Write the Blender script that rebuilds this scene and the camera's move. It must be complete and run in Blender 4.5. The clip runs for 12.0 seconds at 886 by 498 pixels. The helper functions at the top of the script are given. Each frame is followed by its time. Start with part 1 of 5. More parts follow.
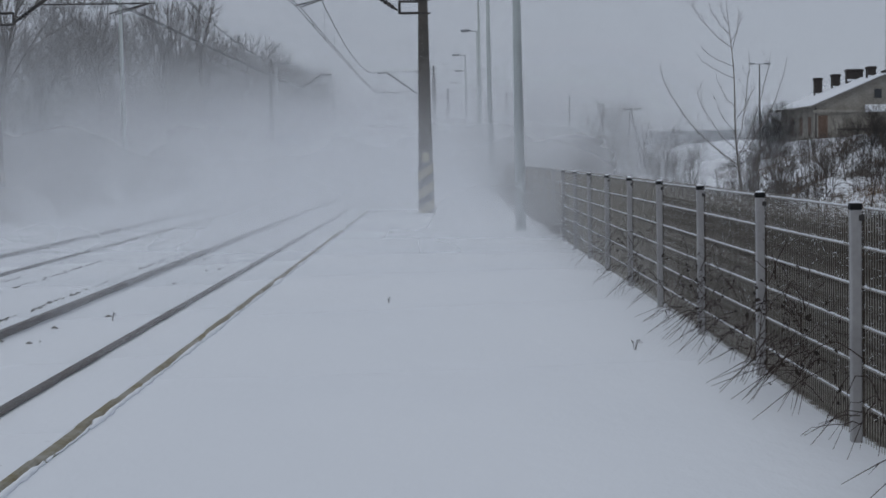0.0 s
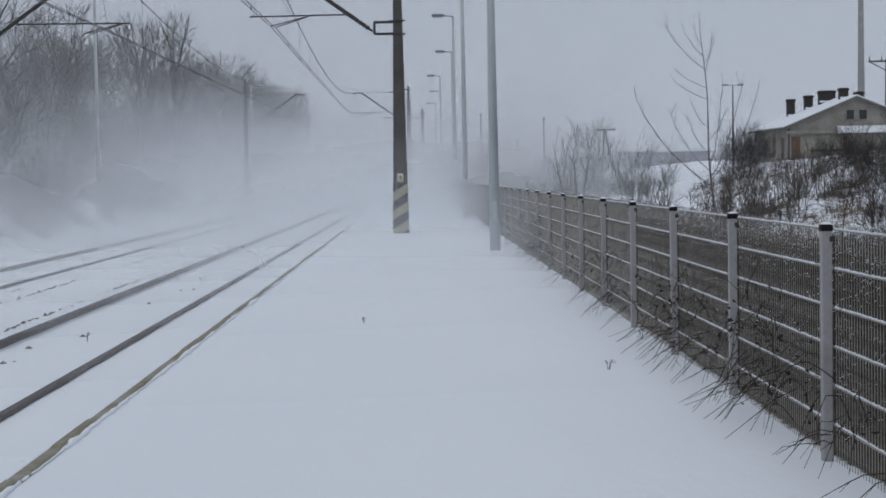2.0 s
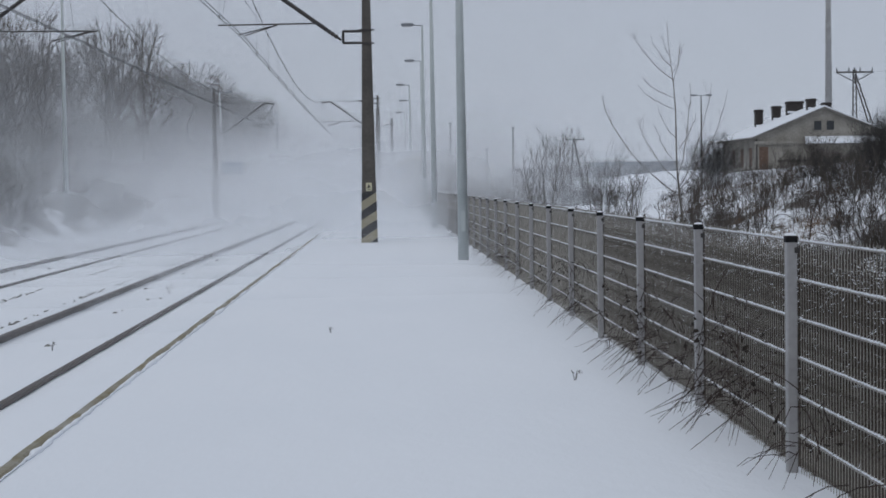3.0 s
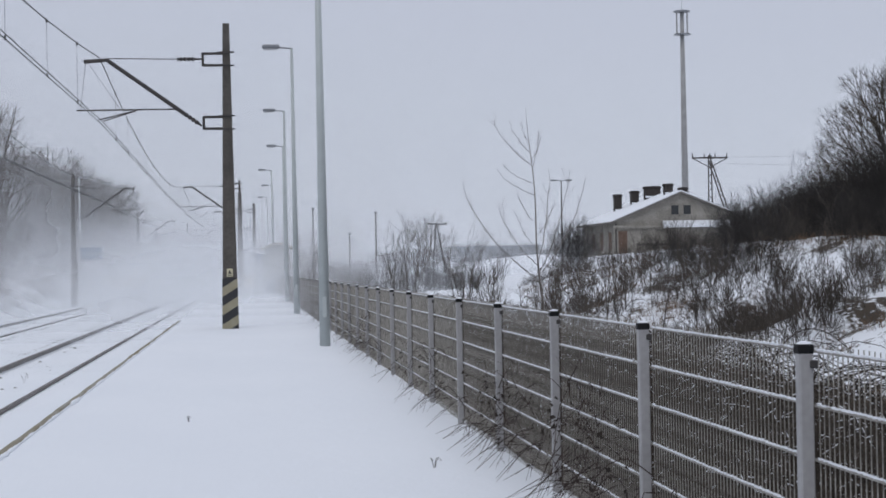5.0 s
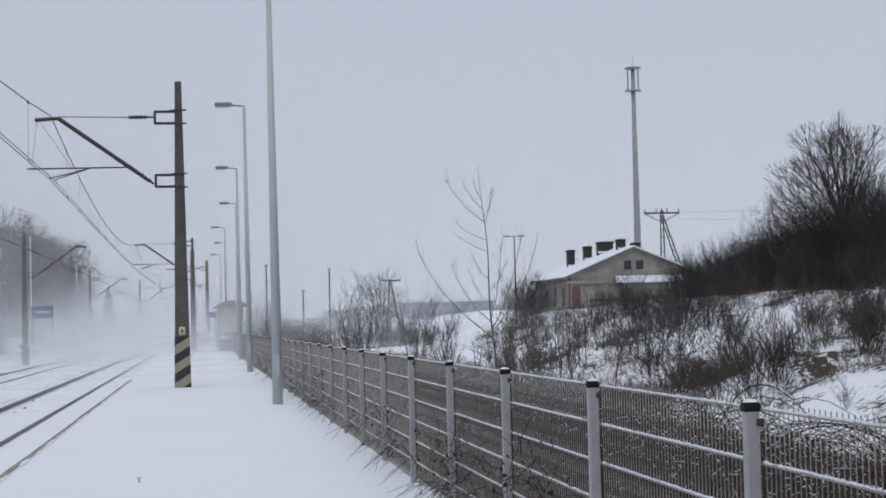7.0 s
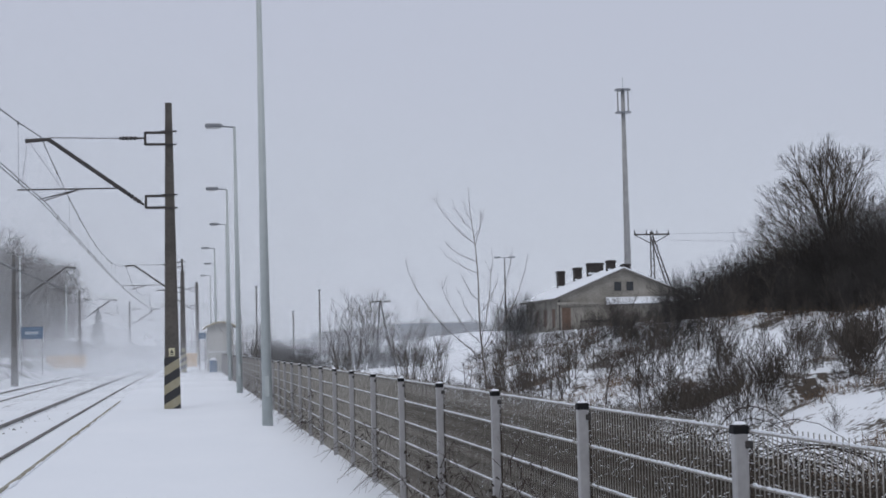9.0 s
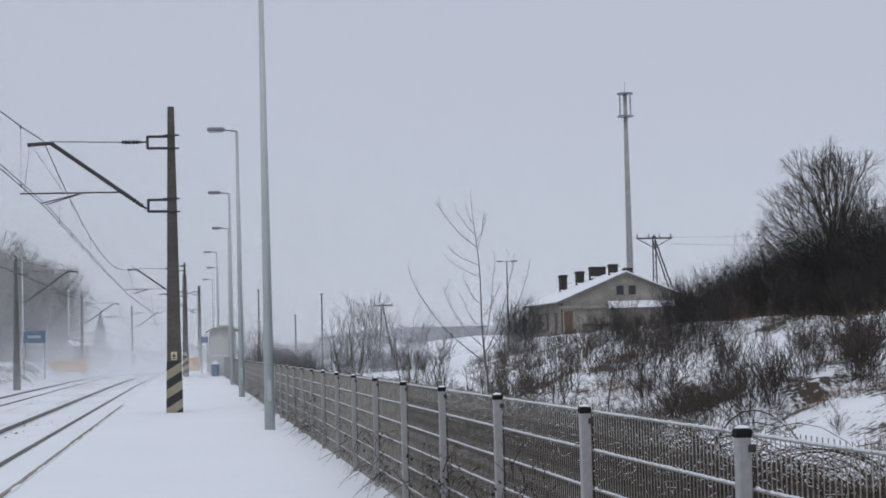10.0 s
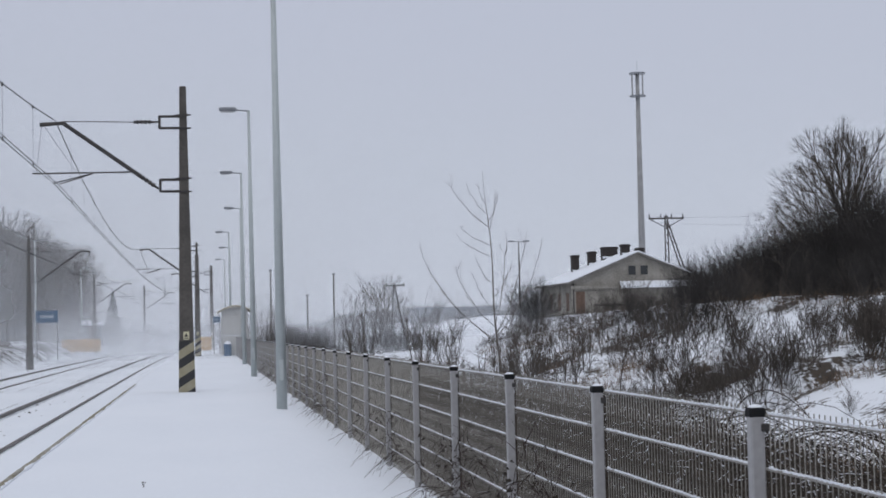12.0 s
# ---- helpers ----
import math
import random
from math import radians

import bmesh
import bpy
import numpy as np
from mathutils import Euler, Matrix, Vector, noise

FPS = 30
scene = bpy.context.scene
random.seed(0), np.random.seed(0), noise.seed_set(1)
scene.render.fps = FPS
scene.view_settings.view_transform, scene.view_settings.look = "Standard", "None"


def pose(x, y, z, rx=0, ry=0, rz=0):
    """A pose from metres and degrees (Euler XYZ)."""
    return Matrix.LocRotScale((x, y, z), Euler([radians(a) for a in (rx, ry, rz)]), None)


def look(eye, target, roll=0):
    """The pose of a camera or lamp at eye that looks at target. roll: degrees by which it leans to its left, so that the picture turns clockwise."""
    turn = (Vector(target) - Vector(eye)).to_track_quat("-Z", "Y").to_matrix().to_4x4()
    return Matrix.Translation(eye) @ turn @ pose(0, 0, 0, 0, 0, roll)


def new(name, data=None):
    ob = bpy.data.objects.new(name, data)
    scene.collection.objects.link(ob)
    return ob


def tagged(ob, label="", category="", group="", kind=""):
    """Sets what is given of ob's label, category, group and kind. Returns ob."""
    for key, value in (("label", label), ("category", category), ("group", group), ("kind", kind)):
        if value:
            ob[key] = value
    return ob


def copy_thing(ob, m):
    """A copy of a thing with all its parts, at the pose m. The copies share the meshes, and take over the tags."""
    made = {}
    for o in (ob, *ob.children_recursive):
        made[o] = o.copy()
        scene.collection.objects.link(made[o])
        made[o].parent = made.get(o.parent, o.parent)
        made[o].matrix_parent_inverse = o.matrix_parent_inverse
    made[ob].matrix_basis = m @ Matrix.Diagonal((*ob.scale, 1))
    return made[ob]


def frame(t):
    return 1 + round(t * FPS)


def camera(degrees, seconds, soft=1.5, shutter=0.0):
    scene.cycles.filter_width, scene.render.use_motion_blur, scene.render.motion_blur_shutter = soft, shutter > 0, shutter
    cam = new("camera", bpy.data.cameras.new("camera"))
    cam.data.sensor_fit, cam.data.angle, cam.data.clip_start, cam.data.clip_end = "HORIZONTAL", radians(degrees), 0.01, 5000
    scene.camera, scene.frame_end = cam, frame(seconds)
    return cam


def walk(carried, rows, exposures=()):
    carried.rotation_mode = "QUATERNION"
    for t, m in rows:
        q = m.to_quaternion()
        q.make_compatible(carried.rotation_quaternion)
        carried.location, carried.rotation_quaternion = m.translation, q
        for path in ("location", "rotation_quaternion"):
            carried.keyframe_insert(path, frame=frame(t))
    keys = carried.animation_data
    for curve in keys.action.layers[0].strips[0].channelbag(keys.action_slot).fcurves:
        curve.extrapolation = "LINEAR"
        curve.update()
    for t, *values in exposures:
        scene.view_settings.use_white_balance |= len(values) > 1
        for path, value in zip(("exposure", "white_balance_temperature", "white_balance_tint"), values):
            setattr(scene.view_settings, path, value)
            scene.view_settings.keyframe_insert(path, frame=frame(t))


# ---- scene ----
cam = camera(30.03, 12.0, soft=1.7)
PATH = [
    (0.0, pose(-0.072, 0.084, 1.450, 86.791, 1.060, -0.087)),
    (0.5, pose(-0.077, 0.047, 1.454, 87.229, 0.760, -0.274)),
    (1.0, pose(-0.071, 0.055, 1.453, 87.432, 0.820, -0.452)),
    (1.5, pose(-0.065, 0.062, 1.456, 87.469, 1.116, -0.650)),
    (2.0, pose(-0.076, 0.023, 1.455, 87.474, 0.956, -0.970)),
    (2.5, pose(-0.057, 0.070, 1.454, 87.504, 0.974, -1.153)),
    (3.0, pose(-0.054, 0.053, 1.460, 87.775, 0.796, -2.030)),
    (3.5, pose(-0.050, 0.041, 1.464, 88.156, 0.730, -3.724)),
    (3.7, pose(-0.046, 0.038, 1.467, 88.484, 0.620, -4.380)),
    (5.3, pose(-0.008, 0.021, 1.489, 90.996, 1.160, -7.120)),
    (5.5, pose(-0.003, 0.019, 1.492, 91.201, 1.204, -7.363)),
    (6.0, pose(-0.004, -0.001, 1.494, 91.580, 1.222, -7.897)),
    (6.5, pose(-0.005, -0.009, 1.497, 92.038, 1.170, -8.253)),
    (7.0, pose(0.001, -0.003, 1.501, 92.535, 1.382, -8.359)),
    (7.5, pose(-0.003, -0.021, 1.502, 92.920, 1.425, -8.481)),
    (7.7, pose(-0.002, -0.021, 1.503, 93.010, 1.425, -8.541)),
    (9.3, pose(-0.000, -0.021, 1.505, 93.299, 1.345, -8.705)),
    (9.5, pose(0.000, -0.020, 1.505, 93.334, 1.345, -8.695)),
    (10.0, pose(0.000, -0.015, 1.504, 93.395, 1.353, -8.622)),
    (10.5, pose(-0.002, -0.027, 1.503, 93.217, 1.412, -8.360)),
    (11.0, pose(-0.010, -0.034, 1.503, 92.945, 1.361, -8.303)),
    (11.5, pose(-0.003, -0.013, 1.502, 92.735, 1.323, -8.215)),
    (12.0, pose(0.000, -0.000, 1.500, 92.713, 1.317, -8.214)),
]
EXPOSURES = [
    (0.0, -0.58, 6400, 7), (0.5, -0.51, 6400, 7), (1.0, -0.45, 6400, 7), (1.5, -0.39, 6400, 7), (2.5, -0.31, 6400, 7), (3.5, -0.25, 6430, 8),
    (5.5, 0.03, 6500, 10), (7.5, -0.02, 6500, 10), (12.0, -0.04, 6500, 10),
]
walk(cam, PATH, EXPOSURES)
scene.cycles.transparent_max_bounces = 40

# ---- overcast daylight ----
world = bpy.data.worlds.new("overcast_sky")
scene.world = world
world.use_nodes = True
wn, wl = world.node_tree.nodes, world.node_tree.links
wn.clear()
w_out, w_bg = wn.new("ShaderNodeOutputWorld"), wn.new("ShaderNodeBackground")
w_sky = wn.new("ShaderNodeTexSky")
w_sky.sky_type, w_sky.sun_disc = "NISHITA", False
w_sky.sun_elevation, w_sky.sun_rotation = radians(38), radians(200)
w_mul = wn.new("ShaderNodeMix")
w_mul.data_type, w_mul.blend_type = "RGBA", "MULTIPLY"
w_mul.inputs[0].default_value = 1.0
w_mul.inputs[7].default_value = (0.08, 0.08, 0.08, 1)
w_geo, w_sep = wn.new("ShaderNodeTexCoord"), wn.new("ShaderNodeSeparateXYZ")
w_ramp = wn.new("ShaderNodeValToRGB")
w_ramp.color_ramp.elements[0].position, w_ramp.color_ramp.elements[0].color = 0.0, (0.515, 0.556, 0.646, 1)
w_ramp.color_ramp.elements[1].position, w_ramp.color_ramp.elements[1].color = 1.0, (0.74, 0.78, 0.86, 1)
e = w_ramp.color_ramp.elements.new(0.22)
e.color = (0.510, 0.544, 0.655, 1)
w_mix = wn.new("ShaderNodeMix")
w_mix.data_type = "RGBA"
w_mix.inputs[0].default_value = 0.96
wl.new(w_sky.outputs[0], w_mul.inputs[6])
wl.new(w_geo.outputs["Generated"], w_sep.inputs[0])
wl.new(w_sep.outputs[2], w_ramp.inputs[0])
wl.new(w_mul.outputs[2], w_mix.inputs[6])
wl.new(w_ramp.outputs[0], w_mix.inputs[7])
wl.new(w_mix.outputs[2], w_bg.inputs[0])
w_bg.inputs[1].default_value = 1.0
wl.new(w_bg.outputs[0], w_out.inputs[0])
sun = new("sun", bpy.data.lights.new("sun", "SUN"))
sun.data.energy, sun.data.angle, sun.data.color = 0.45, radians(25), (1.0, 0.97, 0.93)
sun.matrix_world = look((0, 0, 30), (12, 24, 0))


# ---- materials ----
def material(name, color, rough=0.8, metal=0.0, color2=None, scale=6.0, detail=6.0, bump=0.0, bump_scale=40.0, spec=0.4):
    m = bpy.data.materials.new(name)
    m.use_nodes = True
    n, l = m.node_tree.nodes, m.node_tree.links
    b = n["Principled BSDF"]
    b.inputs["Base Color"].default_value = (*color, 1)
    b.inputs["Roughness"].default_value = rough
    b.inputs["Metallic"].default_value = metal
    b.inputs["Specular IOR Level"].default_value = spec
    co = n.new("ShaderNodeTexCoord")
    if color2:
        big, ramp, mix, rnd = n.new("ShaderNodeTexNoise"), n.new("ShaderNodeValToRGB"), n.new("ShaderNodeMix"), n.new("ShaderNodeTexNoise")
        big.inputs["Scale"].default_value, big.inputs["Detail"].default_value = scale, detail
        rnd.inputs["Scale"].default_value = scale * 9
        ramp.color_ramp.elements[0].position, ramp.color_ramp.elements[1].position = 0.35, 0.68
        mix.data_type = "RGBA"
        mix.inputs[6].default_value, mix.inputs[7].default_value = (*color, 1), (*color2, 1)
        add = n.new("ShaderNodeMath")
        add.operation = "MULTIPLY_ADD"
        add.inputs[1].default_value = 0.45
        sub = n.new("ShaderNodeMath")
        sub.operation = "MULTIPLY_ADD"
        sub.inputs[1].default_value, sub.inputs[2].default_value = 0.8, -0.12
        l.new(co.outputs["Object"], big.inputs["Vector"])
        l.new(co.outputs["Object"], rnd.inputs["Vector"])
        l.new(big.outputs["Fac"], sub.inputs[0])
        l.new(rnd.outputs["Fac"], add.inputs[0])
        l.new(sub.outputs[0], add.inputs[2])
        l.new(add.outputs[0], ramp.inputs[0])
        l.new(ramp.outputs[0], mix.inputs[0])
        l.new(mix.outputs[2], b.inputs["Base Color"])
    if bump:
        nz, bp = n.new("ShaderNodeTexNoise"), n.new("ShaderNodeBump")
        nz.inputs["Scale"].default_value, nz.inputs["Detail"].default_value = bump_scale, 5
        bp.inputs["Strength"].default_value, bp.inputs["Distance"].default_value = bump, 0.02
        l.new(co.outputs["Object"], nz.inputs["Vector"])
        l.new(nz.outputs["Fac"], bp.inputs["Height"])
        l.new(bp.outputs[0], b.inputs["Normal"])
    return m


def ground_material():
    """Wind-packed snow with dry grass and soil breaking through on the banks."""
    m = material("snow_ground", (0.80, 0.83, 0.88), 0.75, spec=0.25)
    n, l = m.node_tree.nodes, m.node_tree.links
    b = n["Principled BSDF"]
    at = n.new("ShaderNodeVertexColor")
    at.layer_name = "bare"
    co = n.new("ShaderNodeTexCoord")
    n1, n2, n3 = (n.new("ShaderNodeTexNoise") for _ in range(3))
    n1.inputs["Scale"].default_value, n1.inputs["Detail"].default_value, n1.inputs["Roughness"].default_value = 0.55, 8, 0.65
    n2.inputs["Scale"].default_value, n2.inputs["Detail"].default_value = 7.0, 6
    n3.inputs["Scale"].default_value, n3.inputs["Detail"].default_value = 0.35, 4
    stretch = n.new("ShaderNodeMapping")
    stretch.inputs["Scale"].default_value = (1.25, 0.6, 1.0)
    l.new(co.outputs["Object"], stretch.inputs[0])
    l.new(stretch.outputs[0], n1.inputs["Vector"])
    l.new(co.outputs["Object"], n2.inputs["Vector"])
    l.new(stretch.outputs[0], n3.inputs["Vector"])
    add = n.new("ShaderNodeMath")
    add.operation = "ADD"
    l.new(n1.outputs["Fac"], add.inputs[0])
    l.new(at.outputs["Color"], add.inputs[1])
    fine = n.new("ShaderNodeMath")
    fine.operation = "MULTIPLY_ADD"
    fine.inputs[1].default_value = 0.60
    l.new(n2.outputs["Fac"], fine.inputs[0])
    l.new(add.outputs[0], fine.inputs[2])
    ramp, part_of = n.new("ShaderNodeValToRGB"), n.new("ShaderNodeMath")
    part_of.operation, part_of.inputs[1].default_value = "MULTIPLY", 0.7
    ramp.color_ramp.elements[0].position, ramp.color_ramp.elements[1].position = 0.735, 0.80
    l.new(fine.outputs[0], part_of.inputs[0])
    l.new(part_of.outputs[0], ramp.inputs[0])
    soil = n.new("ShaderNodeMix")
    soil.data_type = "RGBA"
    soil.inputs[6].default_value, soil.inputs[7].default_value = (0.036, 0.029, 0.024, 1), (0.100, 0.078, 0.059, 1)
    l.new(n2.outputs["Fac"], soil.inputs[0])
    snow = n.new("ShaderNodeMix")
    snow.data_type = "RGBA"
    snow.inputs[6].default_value, snow.inputs[7].default_value = (0.76, 0.79, 0.84, 1), (0.84, 0.86, 0.90, 1)
    l.new(n3.outputs["Fac"], snow.inputs[0])
    mix = n.new("ShaderNodeMix")
    mix.data_type = "RGBA"
    l.new(ramp.outputs[0], mix.inputs[0])
    l.new(snow.outputs[2], mix.inputs[6])
    l.new(soil.outputs[2], mix.inputs[7])
    l.new(mix.outputs[2], b.inputs["Base Color"])
    bp, bp2 = n.new("ShaderNodeBump"), n.new("ShaderNodeBump")
    bp.inputs["Strength"].default_value, bp.inputs["Distance"].default_value = 0.22, 0.25
    bp2.inputs["Strength"].default_value, bp2.inputs["Distance"].default_value = 0.18, 0.03
    l.new(n1.outputs["Fac"], bp.inputs["Height"])
    l.new(n2.outputs["Fac"], bp2.inputs["Height"])
    l.new(bp.outputs[0], bp2.inputs["Normal"])
    l.new(bp2.outputs[0], b.inputs["Normal"])
    return m


def veil_material(name, strength, seed, scale=0.16):
    """Airborne snow: scattering white, thinning upwards and towards its rim, broken by drifts."""
    m = bpy.data.materials.new(name)
    m.use_nodes = True
    n, l = m.node_tree.nodes, m.node_tree.links
    n.clear()
    out, mix, tr = n.new("ShaderNodeOutputMaterial"), n.new("ShaderNodeMixShader"), n.new("ShaderNodeBsdfTransparent")
    di, tl, half = n.new("ShaderNodeBsdfDiffuse"), n.new("ShaderNodeBsdfTranslucent"), n.new("ShaderNodeMixShader")
    di.inputs[0].default_value = tl.inputs[0].default_value = (0.92, 0.94, 0.97, 1)
    half.inputs[0].default_value = 0.5
    l.new(di.outputs[0], half.inputs[1])
    l.new(tl.outputs[0], half.inputs[2])
    at = n.new("ShaderNodeVertexColor")
    at.layer_name = "thickness"
    co, mp, nz = n.new("ShaderNodeTexCoord"), n.new("ShaderNodeMapping"), n.new("ShaderNodeTexNoise")
    mp.inputs["Location"].default_value = (seed * 13.7, seed * 5.1, seed * 7.3)
    mp.inputs["Scale"].default_value = (1.0, 1.0, 1.7)
    nz.inputs["Scale"].default_value, nz.inputs["Detail"].default_value, nz.inputs["Roughness"].default_value = scale, 4, 0.55
    rg = n.new("ShaderNodeMapRange")
    rg.inputs[1].default_value, rg.inputs[2].default_value, rg.inputs[3].default_value, rg.inputs[4].default_value = 0.25, 0.75, 0.25, 1.0
    mu, ms = n.new("ShaderNodeMath"), n.new("ShaderNodeMath")
    mu.operation = ms.operation = "MULTIPLY"
    ms.inputs[1].default_value = strength
    l.new(co.outputs["Object"], mp.inputs[0])
    l.new(mp.outputs[0], nz.inputs["Vector"])
    l.new(nz.outputs["Fac"], rg.inputs[0])
    l.new(rg.outputs[0], mu.inputs[0])
    l.new(at.outputs["Color"], mu.inputs[1])
    l.new(mu.outputs[0], ms.inputs[0])
    l.new(ms.outputs[0], mix.inputs[0])
    l.new(tr.outputs[0], mix.inputs[1])
    l.new(half.outputs[0], mix.inputs[2])
    l.new(mix.outputs[0], out.inputs[0])
    return m


def stripe_material():
    """Slanted black bands on faded yellow paint."""
    m = material("hazard_paint", (0.42, 0.36, 0.19), 0.7, bump=0.3, bump_scale=30)
    n, l = m.node_tree.nodes, m.node_tree.links
    b = n["Principled BSDF"]
    co, sep = n.new("ShaderNodeTexCoord"), n.new("ShaderNodeSeparateXYZ")
    slope, div, fr, gt = (n.new("ShaderNodeMath") for _ in range(4))
    slope.operation, slope.inputs[1].default_value = "MULTIPLY_ADD", -0.62
    div.operation, div.inputs[1].default_value = "DIVIDE", 0.47
    fr.operation = "FRACT"
    gt.operation, gt.inputs[1].default_value = "GREATER_THAN", 0.5
    l.new(co.outputs["Object"], sep.inputs[0])
    l.new(sep.outputs[0], slope.inputs[0])
    l.new(sep.outputs[2], slope.inputs[2])
    l.new(slope.outputs[0], div.inputs[0])
    l.new(div.outputs[0], fr.inputs[0])
    l.new(fr.outputs[0], gt.inputs[0])
    wear, yl, mix = n.new("ShaderNodeTexNoise"), n.new("ShaderNodeMix"), n.new("ShaderNodeMix")
    wear.inputs["Scale"].default_value, wear.inputs["Detail"].default_value = 6, 8
    yl.data_type = mix.data_type = "RGBA"
    yl.inputs[6].default_value, yl.inputs[7].default_value = (0.25, 0.215, 0.12, 1), (0.36, 0.34, 0.27, 1)
    mix.inputs[7].default_value = (0.035, 0.035, 0.038, 1)
    l.new(co.outputs["Object"], wear.inputs["Vector"])
    l.new(wear.outputs["Fac"], yl.inputs[0])
    l.new(yl.outputs[2], mix.inputs[6])
    l.new(gt.outputs[0], mix.inputs[0])
    l.new(mix.outputs[2], b.inputs["Base Color"])
    return m


M_GROUND = ground_material()
M_SNOW = material("loose_snow", (0.80, 0.83, 0.88), 0.8, color2=(0.86, 0.88, 0.92), scale=3, bump=0.3, bump_scale=25, spec=0.2)
M_RAIL = material("rail_steel", (0.060, 0.052, 0.050), 0.45, 0.6, color2=(0.10, 0.075, 0.06), scale=5, bump=0.2)
M_SLEEPER = material("sleeper_concrete", (0.16, 0.15, 0.14), 0.9, color2=(0.24, 0.23, 0.21), scale=4)
M_EDGE = material("edge_slab", (0.20, 0.165, 0.085), 0.9, color2=(0.34, 0.33, 0.30), scale=2.2, bump=0.6, bump_scale=25)
M_GALV = material("galvanised_steel", (0.29, 0.285, 0.288), 0.55, 0.0, color2=(0.375, 0.37, 0.372), scale=3, bump=0.08)
M_WIRE = material("fence_wire_steel", (0.23, 0.218, 0.20), 0.6, 0.1, color2=(0.32, 0.305, 0.285), scale=9)
M_FROST = material("frosted_wire_steel", (0.180, 0.168, 0.147), 0.7, 0.0, color2=(0.46, 0.44, 0.40), scale=16)
M_LAMP = material("lamp_post_steel", (0.43, 0.47, 0.47), 0.5, 0.1, color2=(0.50, 0.54, 0.54), scale=1.2, bump=0.05)
M_HEAD = material("luminaire_housing", (0.20, 0.21, 0.23), 0.5, color2=(0.27, 0.28, 0.30), scale=6)
M_DIFF = material("luminaire_lens", (0.55, 0.56, 0.58), 0.25)
M_CAP = material("black_plastic", (0.012, 0.012, 0.013), 0.8, spec=0.2)
M_CONC = material("weathered_concrete_pole", (0.074, 0.068, 0.062), 0.9, color2=(0.122, 0.111, 0.100), scale=1.6, bump=0.4, bump_scale=30)
M_CONC2 = material("pale_concrete_mast", (0.27, 0.27, 0.27), 0.8, color2=(0.36, 0.36, 0.36), scale=2)
M_HAZ = stripe_material()
M_PLATE = material("warning_plate", (0.62, 0.58, 0.40), 0.5)
M_DARK = material("dark_painted_steel", (0.035, 0.035, 0.038), 0.6, color2=(0.07, 0.06, 0.055), scale=5)
M_CABLE = material("copper_wire_patina", (0.055, 0.055, 0.058), 0.6)
M_BARK = material("bare_bark", (0.055, 0.045, 0.038), 0.95, color2=(0.095, 0.080, 0.066), scale=3)
M_BARK2 = material("birch_bark", (0.11, 0.095, 0.085), 0.95, color2=(0.20, 0.18, 0.165), scale=4)
M_TWIG = material("dark_twigs", (0.027, 0.025, 0.024), 0.95, color2=(0.052, 0.047, 0.044), scale=3)
M_SHRUB = material("shrub_bark", (0.047, 0.040, 0.035), 0.95, color2=(0.096, 0.082, 0.071), scale=3)
M_BRAM = material("bramble_stems", (0.032, 0.025, 0.020), 0.9, color2=(0.072, 0.056, 0.043), scale=8)
M_CANE = material("dark_bramble_canes", (0.030, 0.022, 0.020), 0.85, color2=(0.065, 0.045, 0.038), scale=8)
M_LEAF = material("withered_leaves", (0.026, 0.021, 0.018), 0.9, color2=(0.052, 0.041, 0.033), scale=12)
M_GRASS = material("dry_grass", (0.125, 0.078, 0.045), 0.95, color2=(0.21, 0.14, 0.085), scale=2)
M_PINE = material("spruce_needles", (0.022, 0.035, 0.028), 0.95, color2=(0.04, 0.055, 0.042), scale=3)
M_WALL = material("stained_plaster", (0.20, 0.187, 0.165), 0.95, color2=(0.34, 0.32, 0.285), scale=0.7, bump=0.3, bump_scale=6)
M_BRICK = material("dark_brick", (0.034, 0.030, 0.029), 0.95, color2=(0.062, 0.053, 0.050), scale=5)
M_DOOR = material("old_brown_wood", (0.11, 0.07, 0.05), 0.8, color2=(0.16, 0.11, 0.085), scale=3)
M_GLASS = material("dark_window_glass", (0.02, 0.022, 0.025), 0.12, spec=0.6)
M_ROOFE = material("roof_edge_metal", (0.20, 0.19, 0.175), 0.8, color2=(0.13, 0.12, 0.11), scale=1.5)
M_SHELT = material("shelter_panel", (0.50, 0.50, 0.485), 0.6, color2=(0.60, 0.60, 0.585), scale=0.8)
M_SHED = material("dull_blue_sheet", (0.10, 0.112, 0.13), 0.7, color2=(0.14, 0.15, 0.168), scale=0.4)
M_SHED2 = material("grey_blue_panel", (0.085, 0.105, 0.13), 0.7, color2=(0.12, 0.14, 0.165), scale=0.8)
M_CREAM = material("cream_roof_sheet", (0.50, 0.46, 0.36), 0.6, color2=(0.60, 0.56, 0.46), scale=1.5)
M_BLUE = material("faded_blue_paint", (0.07, 0.13, 0.22), 0.6, color2=(0.10, 0.17, 0.26), scale=1.5)
M_WHITE = material("white_sign_paint", (0.72, 0.74, 0.76), 0.5)
# white lettering greyed towards blue: the snow haze is put into its colour
M_LETTER = material("hazed_white_lettering", (0.34, 0.40, 0.47), 0.6)
M_ORANGE = material("orange_barrier", (0.50, 0.30, 0.11), 0.7, color2=(0.60, 0.40, 0.18), scale=2)
M_FARWOOD = material("far_wood", (0.055, 0.055, 0.058), 1.0, color2=(0.09, 0.085, 0.085), scale=0.3)


